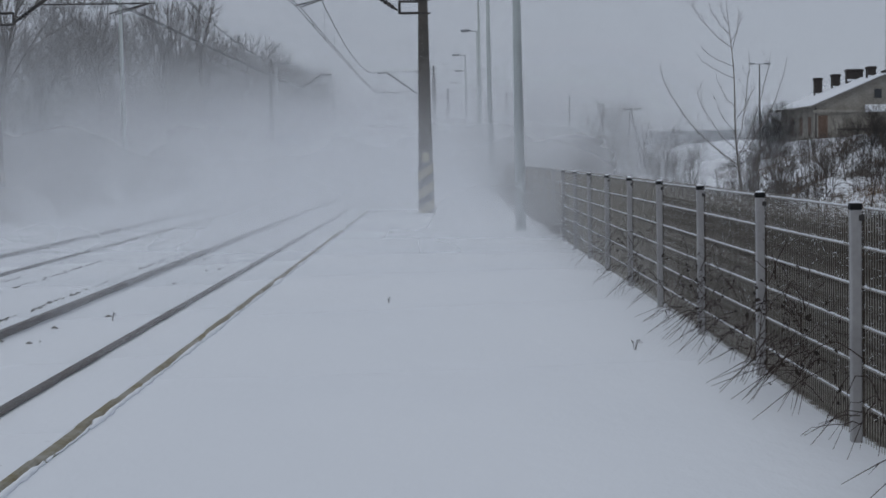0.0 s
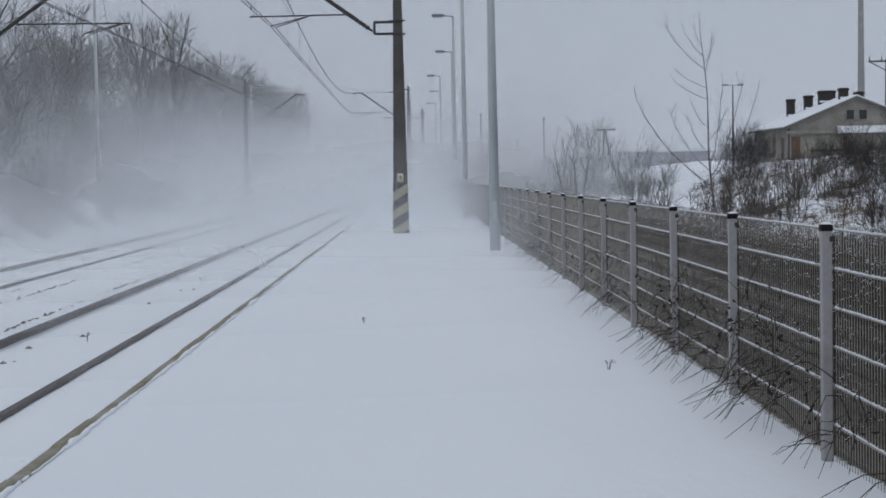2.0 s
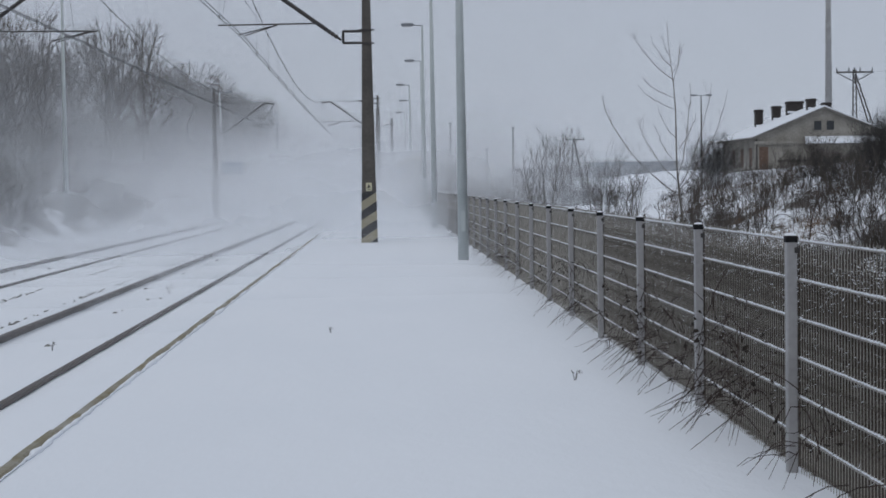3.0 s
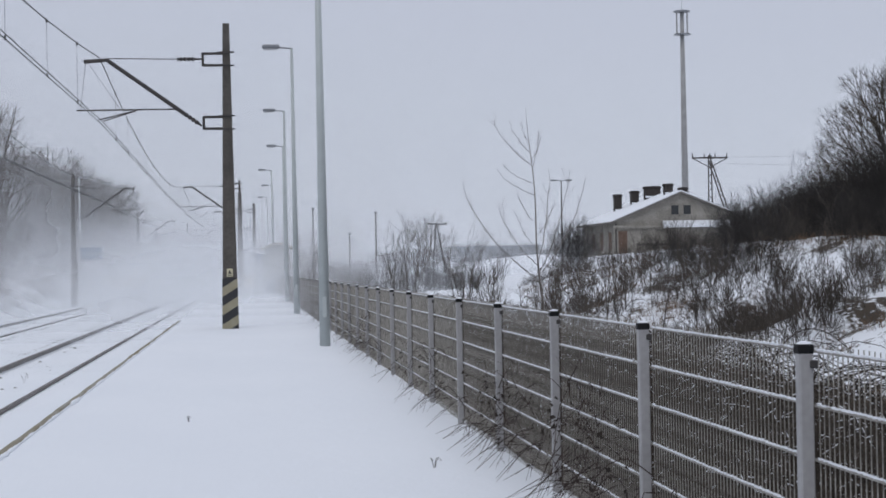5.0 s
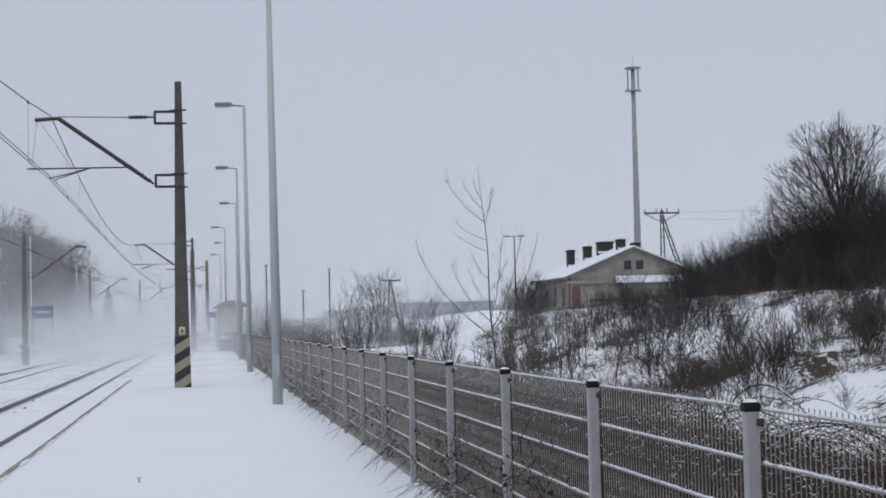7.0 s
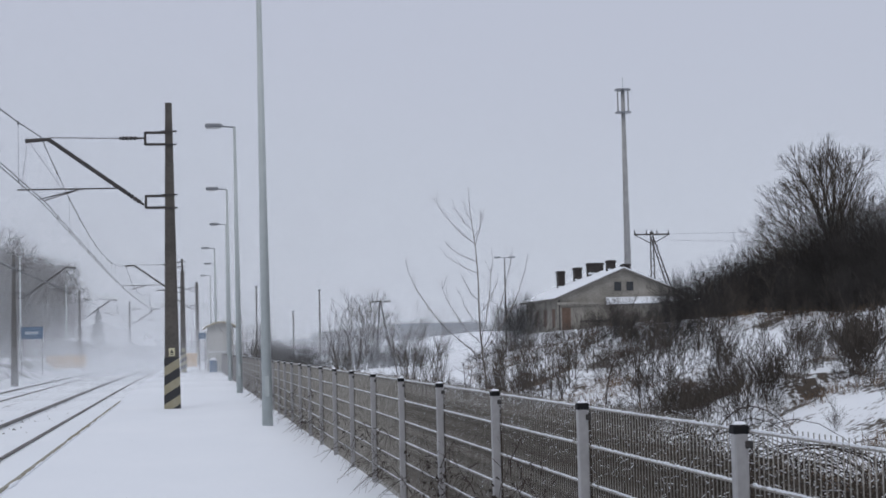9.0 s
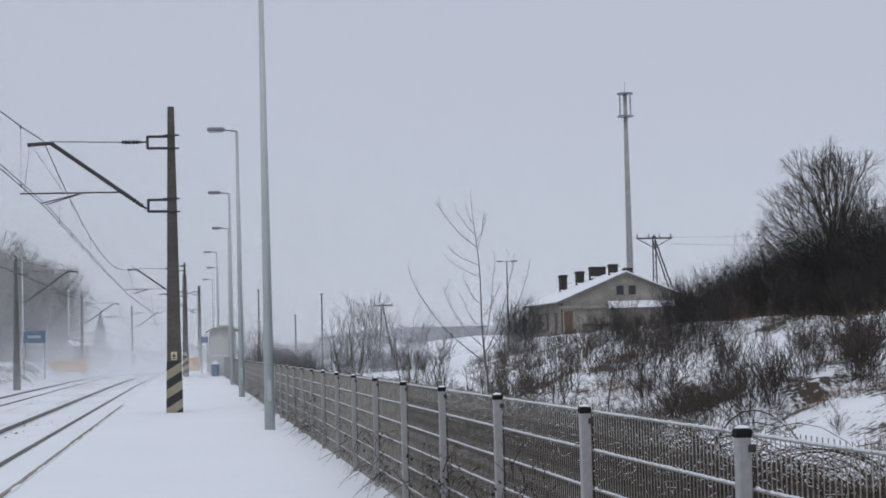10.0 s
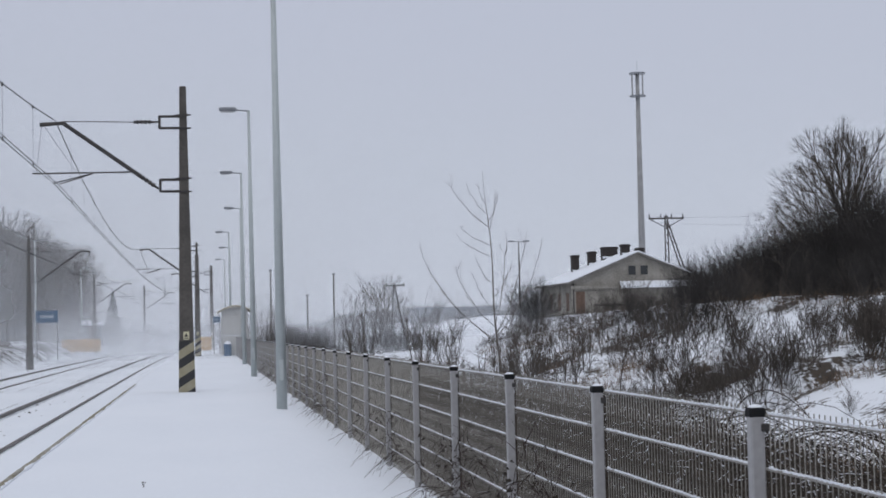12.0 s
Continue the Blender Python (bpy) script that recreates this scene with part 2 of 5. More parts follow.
# ---- building helpers ----
def part(name, bm, mat, parent=None, label="", smooth=False):
    """One mesh object out of a bmesh or a (verts, faces) pair, under its thing."""
    me = bpy.data.meshes.new(name)
    if isinstance(bm, tuple):
        me.from_pydata(bm[0], [], bm[1])
    else:
        bm.to_mesh(me)
        bm.free()
    me.materials.append(mat)
    if smooth:
        me.polygons.foreach_set("use_smooth", [True] * len(me.polygons))
    me.update()
    ob = new(name, me)
    if parent is not None:
        ob.parent = parent
    if label:
        tagged(ob, label)
    return ob


def thing(name, label, category, at=None, group="", kind=""):
    ob = new(name)
    ob.empty_display_size = 0.2
    if at is not None:
        ob.matrix_basis = at
    return tagged(ob, label, category, group, kind)


def tube(V, F, pts, radii, n=4, caps=True):
    """Adds a tapered tube along pts to the lists V, F."""
    base = len(V)
    for i, p in enumerate(pts):
        d = (pts[min(i + 1, len(pts) - 1)] - pts[max(i - 1, 0)]).normalized()
        a = d.orthogonal().normalized()
        b = d.cross(a)
        for k in range(n):
            w = 2 * math.pi * k / n
            V.append(p + radii[i] * (math.cos(w) * a + math.sin(w) * b))
    for i in range(len(pts) - 1):
        for k in range(n):
            q, r = base + i * n, base + (i + 1) * n
            F.append((q + k, q + (k + 1) % n, r + (k + 1) % n, r + k))
    if not caps:
        return
    F.append(tuple(base + k for k in reversed(range(n))))
    F.append(tuple(base + (len(pts) - 1) * n + k for k in range(n)))


def box(bm, x0, x1, y0, y1, z0, z1, bevel=0.0):
    r = bmesh.ops.create_cube(bm, size=1.0, matrix=Matrix.LocRotScale(((x0 + x1) / 2, (y0 + y1) / 2, (z0 + z1) / 2), None, (x1 - x0, y1 - y0, z1 - z0)))
    if bevel:
        bmesh.ops.bevel(bm, geom=list({e for v in r["verts"] for e in v.link_edges}), offset=bevel, segments=1, affect="EDGES")
    return r["verts"]


def boxes(*rows, bevel=0.0):
    bm = bmesh.new()
    for r in rows:
        box(bm, *r, bevel=bevel)
    return bm


def rod(p, q, r0, r1=None, n=8):
    V, F = [], []
    tube(V, F, [Vector(p), Vector(q)], [r0, r0 if r1 is None else r1], n)
    return V, F


def line(points, r, n=5):
    V, F = [], []
    tube(V, F, [Vector(p) for p in points], [r] * len(points), n)
    return V, F


def merge(*pairs):
    V, F = [], []
    for v, f in pairs:
        o = len(V)
        V += v
        F += [tuple(i + o for i in face) for face in f]
    return V, F


def smooth01(a, b, x):
    t = min(1.0, max(0.0, (x - a) / (b - a)))
    return t * t * (3 - 2 * t)


# ---- the ground ----
def fbm(x, y, s, z=0.0):
    return noise.noise(Vector((x * s, y * s, z))) + 0.5 * noise.noise(Vector((x * s * 2.1, y * s * 2.1, z + 3)))


def gully(x, y):
    """Wash-outs that run down the bank, 0 on the snow to 1 in their bottom."""
    across, along = 0.95 * y - 0.55 * x, 0.86 * x + 0.5 * y
    n = noise.noise(Vector((across * 0.62, along * 0.17, 21))) + 0.35 * noise.noise(Vector((across * 1.9, along * 0.5, 4)))
    return smooth01(0.10, 0.55, n)


def height(x, y):
    """The snow surface: sunk track bed, platform, ditch and bank, rising wooded side."""
    if x < -10.2:
        z = -0.45 + 1.45 * smooth01(-10.2, -13.2, x) + 1.3 * smooth01(-14, -40, x)
        z += fbm(x, y, 0.35) * 0.4 * smooth01(-10.2, -12.5, x)
        return z
    if x < -2.12:
        prof = ((-10.2, -0.45), (-8.98, -0.40), (-8.90, -0.41), (-8.78, -0.42), (-7.44, -0.40), (-7.28, -0.375), (-6.1, -0.36), (-4.98, -0.385), (-4.78, -0.44), (-4.1, -0.405), (-3.45, -0.40), (-3.26, -0.375), (-2.6, -0.355), (-2.12, -0.33))
        z = prof[-1][1]
        for (xa, za), (xb, zb) in zip(prof, prof[1:]):
            if xa <= x <= xb:
                z = za + (zb - za) * (x - xa) / (xb - xa)
        return z + 0.010 * fbm(x, y, 0.9)
    if x < 2.35:
        return 0.0 + 0.010 * fbm(x, y, 0.7, 2) * smooth01(-1.9, -1.2, x) - 0.035 * smooth01(1.3, 2.1, x)
    start = 8.5 + 0.12 * max(0.0, y - 60)
    z = -0.035 - 0.45 * smooth01(2.35, 4.5, x) - 0.25 * smooth01(5, 8, x)
    hill = smooth01(start, start + 15, x) * (1 - smooth01(170, 240, y))
    t = min(1.0, max(0.0, (x - start) / 15))
    z += (2.95 * hill - 0.20 * math.sin(4 * math.pi * t))
    z -= 0.28 * gully(x, y) * smooth01(start + 1, start + 3, x) * (1 - smooth01(start + 11, start + 14, x)) * (1 - smooth01(60, 90, y))
    z += fbm(x, y, 0.3, 5) * 0.32 * smooth01(start, start + 3, x) * (1 - 0.7 * smooth01(start + 13, start + 17, x)) * (1 - smooth01(100, 140, y))
    # the far field climbs to a row of trees and a long shed
    z += 4.3 * smooth01(196, 262, y) * smooth01(22, 46, x) * (1 - smooth01(170, 260, x))
    return z - 0.6 * smooth01(200, 320, y)


def on_ledge(x, y):
    """The open patch of snow half-way up the bank."""
    return ((x - 17.0) / 2.9) ** 2 + ((y - 49.5) / 7.5) ** 2 < 1.0


def bareness(x, y):
    if x < -10.6:
        return 0.30 * smooth01(-10.4, -11.5, x)
    if x < 2.05:
        return 0.0
    start = 8.5 + 0.12 * max(0.0, y - 60)
    near = 0.70 * smooth01(2.06, 2.16, x) * (1 - smooth01(6.0 + 2.5 * smooth01(48, 36, y), 9.0 + 3.0 * smooth01(48, 36, y), x))
    slope = (0.06 if on_ledge(x, y) else 0.24) * smooth01(start + 1, start + 4, x) * (1 - smooth01(start + 20, start + 26, x)) * (1 - 0.8 * smooth01(60, 76, y))
    return max(near, slope + 0.05 * gully(x, y) * smooth01(start + 1, start + 3, x) * (1 - smooth01(start + 13, start + 16, x)))


def build_ground():
    xs = [-900, -500, -300, -180, -110, -70, -50, -40]
    xs += list(np.arange(-36, -10, 0.8)) + [-10.0, -9.6, -8.98, -8.88, -8.76, -8.1, -7.44, -7.34, -7.26, -6.6, -6.1, -5.6, -4.98, -4.88, -4.76, -4.1, -3.46, -3.36, -3.25, -2.8, -2.3, -2.14, -2.12, -2.1, -2.0, -1.8]
    xs += list(np.arange(-1.5, 2.0, 0.3)) + [2.04, 2.10, 2.18, 2.34, 2.37, 2.6, 3.0, 3.5, 4.0]
    xs += list(np.arange(4.5, 9, 0.6)) + list(np.arange(9, 24, 0.35)) + list(np.arange(24, 34, 0.7)) + [36, 39, 43, 48, 55, 65, 80, 110, 140, 160, 185, 210, 250, 400, 600, 900]
    ys = [-60, -20, -6] + list(np.arange(0, 27, 0.6)) + list(np.arange(27, 60, 0.35)) + list(np.arange(60, 120, 1.2)) + list(np.arange(120, 260, 5)) + [280, 320, 380, 460, 600, 800, 1100, 1500, 2200]
    V, F = [], []
    for y in ys:
        for x in xs:
            V.append((float(x), float(y), height(x, y)))
    w = len(xs)
    for j in range(len(ys) - 1):
        for i in range(w - 1):
            F.append((j * w + i, j * w + i + 1, (j + 1) * w + i + 1, (j + 1) * w + i))
    g = part("ground", (V, F), M_GROUND, smooth=True)
    col = g.data.color_attributes.new("bare", "FLOAT_COLOR", "POINT")
    flat = []
    for y in ys:
        for x in xs:
            b = bareness(x, y)
            flat += [b, b, b, 1.0]
    col.data.foreach_set("color", flat)
    tagged(g, "snow-covered ground with sunk track bed and grassy bank", "ground", kind="structure")


build_ground()


def build_platform_edge():
    edge = thing("platform_edge", "wind-swept yellowish concrete edge of the snowy platform", "platform edge", kind="structure")
    rng = random.Random(4)
    y = -12.0
    while y < 50:
        bm = bmesh.new()
        wob = rng.uniform(-0.005, 0.005)
        vs = box(bm, -2.090 + wob, -2.022 + wob + rng.uniform(-0.012, 0.012), y + 0.004, y + 0.996, -0.5, 0.022 + rng.uniform(-0.004, 0.004), 0.012)
        part("edge_slab", bm, M_EDGE, edge)
        # snow blown over the inner rim of the slab
        V, F, pts, rad = [], [], [], []
        for i in range(11):
            pts.append(Vector((-2.012 + rng.uniform(-0.008, 0.008), y + 0.1 * i, 0.008)))
            rad.append(max(0.005, 0.012 + 0.018 * noise.noise(Vector((0, (y + 0.1 * i) * 0.9, 7))) + rng.uniform(-0.006, 0.006)))
        tube(V, F, pts, rad, 6)
        part("snow_lip", (V, F), M_SNOW, edge, smooth=True)
        y += 1.0


build_platform_edge()


def build_track(x_mid, name, label):
    """Two rails on mostly buried sleepers."""
    track = thing(name, label, "railway track", pose(x_mid, 0, 0))
    prof = [(-0.036, 0), (0.036, 0), (0.036, -0.035), (0.010, -0.05), (0.010, -0.13), (0.06, -0.15), (0.06, -0.17), (-0.06, -0.17), (-0.06, -0.15), (-0.010, -0.13), (-0.010, -0.05), (-0.036, -0.035)]
    for side in (-1, 1):
        V, F = [], []
        ys = [-20, 0, 20, 40, 60, 80, 90, 100, 110, 120, 130, 145, 160, 180, 200, 230]
        k = len(prof)
        for yy in ys:
            bend = 0.008 * (math.hypot(yy - 112, 20) + yy - 112)
            V += [(side * 0.7535 + px + bend, yy, -0.335 + pz) for px, pz in prof]
        for j in range(len(ys) - 1):
            for i in range(k):
                F.append((j * k + i, j * k + (i + 1) % k, (j + 1) * k + (i + 1) % k, (j + 1) * k + i))
        part("rail", (V, F), M_RAIL, track)
    rng = random.Random(int(x_mid * 10))
    V, F = [], []
    for i in range(70):
        y, x = rng.uniform(8, 70), rng.choice((-1.15, 1.15, 0.0, -0.4, 0.4)) + rng.gauss(0, 0.12)
        s = rng.uniform(0.008, 0.022)
        z = -0.415
        tube(V, F, [Vector((x - s * 2.2, y, z)), Vector((x, y + rng.uniform(-s, s), z + s * 0.9)), Vector((x + s * 2.2, y, z))], [s * 0.4, s, s * 0.4], 5)
    for off in ((-1.12, -2.25) if x_mid > -6 else (1.22,)):
        for i in range(420):
            y = 9 + 110 * rng.random() ** 1.4
            if noise.noise(Vector((off * 3, y * 0.16, 1))) < 0.02:
                continue
            s = rng.uniform(0.005, 0.012)
            x, z = off + rng.gauss(0, 0.03), height(x_mid + off, y) + 0.004
            tube(V, F, [Vector((x, y - s * 11, z)), Vector((x + rng.uniform(-s, s), y, z + s * 0.7)), Vector((x, y + s * 11, z))], [s * 0.4, s, s * 0.4], 4)
    tagged(part("ballast_crumbs", (V, F), M_SLEEPER, track), kind="stuff")
    return track


build_track(-4.10, "railway_track", "snow-covered railway track with dark exposed rails beside the platform")
build_track(-8.10, "railway_track", "snow-covered second railway track with thin exposed rails")


# ---- fence ----
FX, FY0, FTOP = 2.018, 5.924, 1.150


def build_fence():
    fence = thing("fence", "grey steel mesh fence with snow on its wires", "fence")
    bm = boxes((-0.027, 0.027, -0.027, 0.027, -0.3, FTOP), bevel=0.006)
    post0 = part("post", bm, M_GALV, fence, "pale galvanised square post")
    capm = part("cap", boxes((-0.031, 0.031, -0.031, 0.031, FTOP - 0.010, FTOP + 0.026), bevel=0.006), M_CAP, post0, "black plastic cap")
    V, F = [], []
    tube(V, F, [Vector((0, 0, FTOP + 0.027)), Vector((0, 0, FTOP + 0.034)), Vector((0, 0, FTOP + 0.038))], [0.030, 0.024, 0.008], 8)
    snowm = part("snow_cap", (V, F), M_SNOW, post0)
    clampm = part("clamp", boxes((0.010, 0.042, -0.040, -0.030, FTOP - 0.062, FTOP - 0.032), bevel=0.004), M_DARK, post0)
    # wires of one panel, from a post to the next
    rng = random.Random(2)
    levels = [FTOP - 0.002 - 0.2 * k for k in range(6)]
    single = part("vertical_wire", rod((0.038, 0, -0.06), (0.038, 0, FTOP + 0.026), 0.0025, n=4), M_FROST, fence)
    V, F = [], []
    for k in range(49):
        tube(V, F, [Vector((0.038, 0.05 + 0.05 * k, -0.06)), Vector((0.038, 0.05 + 0.05 * k, FTOP + 0.026))], [0.0031, 0.0031], 4)
    vert = part("wire_mesh", (V, F), M_FROST, fence)
    tagged(vert, kind="stuff")
    bar = part("horizontal_wire", merge(rod((0.031, 0, 0), (0.031, 2.5, 0), 0.004, n=4), rod((0.045, 0, 0), (0.045, 2.5, 0), 0.004, n=4)), M_WIRE, fence)
    ridges = []
    for v in range(3):
        V, F, pts, rad = [], [], [], []
        for i in range(101):
            pts.append(Vector((0.038 + rng.uniform(-0.002, 0.002), 0.025 + 0.0245 * i, 0.007 + rng.uniform(-0.002, 0.002))))
            rad.append((rng.uniform(0.0058, 0.0084) if i % 2 else rng.uniform(0.0024, 0.0044)) * (1.0 if noise.noise(Vector((i * 0.11, v * 5, 0))) > -0.40 else 0.4))
        tube(V, F, pts, rad, 4)
        ridges.append(part("snow_ridge", (V, F), M_SNOW, fence, "ridge of snow on the wires"))
    used = set()

    def put(src, x, y, z, parent=fence):
        """The source itself at its first place, then objects on the same mesh."""
        c = src
        if src in used:
            c = new(src.name.split(".")[0], src.data)
            c.parent = parent
            for key in ("label", "kind"):
                if key in src:
                    c[key] = src[key]
        used.add(src)
        c.location = (x, y, z)
        return c

    for k in range(-5, 46):
        y = FY0 + 2.5 * k
        post = put(post0, FX, y, 0)
        if k > -5:
            for src in (capm, snowm, clampm):
                c = new(src.name.split(".")[0], src.data)
                c.parent = post
        if -1 <= k <= 3:
            for i in range(49):
                put(single, FX, y + 0.05 + 0.05 * i, 0)
        else:
            put(vert, FX, y, 0)
        for i, z in enumerate(levels):
            put(bar, FX, y, z)
            put(ridges[(k * 2 + i) % 3], FX, y, z)


build_fence()


# ---- posts and lamps ----
def lamp_post(x, y, h=9.05, side=-1, arms=1, lower=0.0, lean=0.0, label="tall pale grey steel lamp post with a flat luminaire", mat=None):
    lamp = thing("street_lamp", label, "street lamp", pose(x, y, lower, 0, lean, 0), "lamp posts along the platforms")
    part("pole", rod((0, 0, -0.1), (0, 0, h - 0.05), 0.105, 0.045, 14), mat or M_LAMP, lamp, smooth=True)
    part("door_plate", boxes((-0.04, 0.04, -0.112, -0.09, 0.55, 0.95), bevel=0.004), M_LAMP, lamp)
    for s in ((side,) if arms == 1 else (-1, 1)):
        part("arm", rod((0, 0, h - 0.06), (s * 0.45, 0, h - 0.02), 0.028, 0.026), M_HEAD, lamp)
        head = part("luminaire", boxes((min(s * 0.4, s * 1.0), max(s * 0.4, s * 1.0), -0.13, 0.13, h - 0.07, h + 0.07), bevel=0.045), M_HEAD, lamp, "grey luminaire housing")
        part("lens", boxes((min(s * 0.5, s * 0.95), max(s * 0.5, s * 0.95), -0.10, 0.10, h - 0.10, h - 0.07), bevel=0.012), M_DIFF, head)
    return lamp


for x, y in ((1.46, 32.06), (1.64, 56.2), (1.86, 78.5), (2.3, 101.0), (1.95, 125.0), (2.38, 148.0), (2.2, 172.0)):
    lamp_post(x, y, lean=-0.22 if y < 60 else -0.12)


def cantilever(mast, s, z_top=6.93, z_low=5.3, reach=3.6, steady=(2.30, 3.28)):
    """Brackets, strut, tie and registration arm; s is the side on which the track lies."""
    for z in (z_top, z_low):
        part("bracket", merge(rod((0, -0.02, z + 0.14), (s * 0.6, -0.02, z + 0.14), 0.035, n=6), rod((0, -0.02, z - 0.16), (s * 0.6, -0.02, z - 0.16), 0.035, n=6), rod((s * 0.6, -0.02, z + 0.16), (s * 0.6, -0.02, z - 0.18), 0.035, n=6)), M_DARK, mast)
        for dz in (0.16, -0.18):
            part("clamp_band", boxes((-0.20, 0.20, -0.165, -0.13, z + dz - 0.02, z + dz + 0.02)), M_DARK, mast)
    V, F = [], []
    pts = [Vector((s * (0.6 + 0.05 * i), -0.02, z_top)) for i in range(14)]
    tube(V, F, pts, [0.025 if i < 4 else (0.06 if i % 2 else 0.03) for i in range(14)], 8)
    part("insulator", (V, F), M_DARK, mast)
    part("tie_rod", rod((s * 1.25, -0.02, z_top), (s * 3.0, -0.02, z_top + 0.02), 0.012, n=6), M_DARK, mast)
    a, b = Vector((s * 0.6, -0.02, z_low - 0.12)), Vector((s * 3.02, -0.02, z_top - 0.02))
    V, F = [], []
    pts = [a.lerp(b, 0.02 + 0.018 * i) for i in range(12)]
    tube(V, F, pts, [0.03 if i < 3 else (0.065 if i % 2 else 0.035) for i in range(12)], 8)
    part("strut_insulator", (V, F), M_DARK, mast)
    part("strut", line([a.lerp(b, 0.2), b, (s * reach, -0.02, z_top - 0.06)], 0.054, 8), M_DARK, mast)
    c = a.lerp(b, 0.27)
    part("registration_tube", rod((c.x, -0.02, c.z), (s * (reach + 0.2), -0.02, c.z - 0.02), 0.020, n=6), M_DARK, mast)
    part("steady_arm", merge(rod((s * steady[0], -0.02, c.z - 0.03), (s * steady[1], -0.02, c.z - 0.27), 0.016, n=6), rod((s * steady[0], 0.05, c.z - 0.03), (s * (steady[1] * 0.85 + steady[0] * 0.15), 0.05, c.z - 0.29), 0.014, n=6)), M_DARK, mast)
    part("stay_wires", merge(rod((s * 3.55, -0.02, z_top - 0.08), (s * 3.7, -0.02, c.z), 0.006, n=4), rod((s * 3.5, -0.02, z_top - 0.08), (s * 2.7, -0.02, c.z), 0.006, n=4)), M_DARK, mast)


def catenary_mast(x, y, s, h=7.84, label="dark weathered concrete catenary mast with hazard stripes", stripes=True, slim=False, base=0.0, reach=3.6, steady=(2.30, 3.28)):
    mast = thing("catenary_mast", label, "catenary mast", pose(x, y, base), "catenary masts")
    bm = bmesh.new()
    w0, w1 = (0.205, 0.085) if not slim else (0.20, 0.12)
    ring = []
    for z, w in ((-0.3, w0 + 0.004), (h, w1)):
        c = w * 0.16
        ring.append([bm.verts.new((sx, sy, z)) for sx, sy in ((-w + c, -w), (w - c, -w), (w, -w + c), (w, w - c), (w - c, w), (-w + c, w), (-w, w - c), (-w, -w + c))])
    for i in range(8):
        bm.faces.new((ring[0][i], ring[0][(i + 1) % 8], ring[1][(i + 1) % 8], ring[1][i]))
    bm.faces.new(ring[1])
    part("shaft", bm, M_CONC, mast)
    if stripes:
        bm = bmesh.new()
        ring = []
        for z, w in ((-0.05, w0 + 0.007), (1.30, w0 + (w1 - w0) * 1.35 / h + 0.007)):
            ring.append([bm.verts.new((sx, sy, z)) for sx, sy in ((-w, -w), (w, -w), (w, w), (-w, w))])
        for i in range(4):
            bm.faces.new((ring[0][i], ring[0][(i + 1) % 4], ring[1][(i + 1) % 4], ring[1][i]))
        part("warning_stripes", bm, M_HAZ, mast, "slanted black and faded yellow stripes")
        plate = part("warning_plate", boxes((-0.075, 0.075, -0.215, -0.200, 1.335, 1.54), bevel=0.003), M_PLATE, mast, "small pale yellow warning plate")
        V = [Vector((-0.05, -0.218, 1.41)), Vector((0.05, -0.218, 1.41)), Vector((0, -0.218, 1.51)), Vector((-0.05, -0.218, 1.36)), Vector((0.05, -0.218, 1.36)), Vector((0.05, -0.218, 1.385)), Vector((-0.05, -0.218, 1.385))]
        part("triangle_mark", (V, [(0, 1, 2), (3, 4, 5, 6)]), M_DARK, plate)
    if s:
        cantilever(mast, s, reach=reach, steady=steady)
    return mast


catenary_mast(-0.455, 42.8, -1)
mast2 = catenary_mast(-0.41, 107.0, -1, h=6.5, slim=True, label="far grey concrete catenary mast with a slender top")
part("spigot", rod((0, 0, 6.4), (0, 0, 7.3), 0.08, 0.06), M_CONC, mast2)
catenary_mast(0.7, 152.0, -1, h=7.6, slim=True, label="distant grey catenary mast in blowing snow")
catenary_mast(-11.75, 43.5, 1, base=-0.05, reach=4.1, steady=(4.1, 3.1), label="dark catenary mast with striped foot across the tracks")
catenary_mast(-10.2, 100.0, 1, base=-0.4, stripes=False, label="grey concrete catenary mast veiled by blowing snow")
catenary_mast(-10.6, 165.0, 1, base=-0.4, stripes=False, label="distant concrete catenary mast veiled by blowing snow")
catenary_mast(-7.2, 205.0, 1, base=-0.4, stripes=False, label="very distant concrete catenary mast in haze")
for x, y in ((-11.7, 61.0), (-12.6, 128.0), (-13.3, 185.0)):
    lamp_post(x, y, side=1, lower=-0.2, label="pale grey lamp post across the tracks")


def overhead_line(name, ys, xs, label):
    """Messenger wire, two contact wires and droppers from mast to mast."""
    wires = thing(name, label, "overhead line")
    mess, con = [], []
    drops = []
    for i in range(len(ys) - 1):
        for k in range(13):
            t = k / 12
            y = ys[i] + (ys[i + 1] - ys[i]) * t
            x = xs[i] + (xs[i + 1] - xs[i]) * t
            z = 6.97 - 1.1 * 4 * t * (1 - t)
            zc = 5.31 - 0.06 * 4 * t * (1 - t)
            mess.append((x, y, z))
            con.append((x, y, zc))
            if 0 < k < 12:
                drops.append(merge(rod((x, y, z), (x, y, zc), 0.0045, n=4), rod((x, y, z - 0.05), (x, y, z + 0.03), 0.022, n=5), rod((x, y, zc - 0.02), (x, y, zc + 0.06), 0.020, n=5)))
    part("messenger_wire", line(mess, 0.013), M_CABLE, wires)
    part("contact_wire", line(con, 0.011), M_CABLE, wires)
    part("contact_wire", line([(x + 0.09, y, z) for x, y, z in con], 0.011), M_CABLE, wires)
    for d in drops:
        part("dropper", d, M_CABLE, wires)


overhead_line("overhead_line", [-20, 42.8, 107, 152, 215], [-4.25, -3.66, -4.0, -3.6, -4.6], "dark overhead contact line above the near track")
overhead_line("overhead_line", [-20, 43.5, 100, 165, 232], [-8.2, -7.9, -7.6, -7.4, -8.2], "dark overhead contact line above the far track")


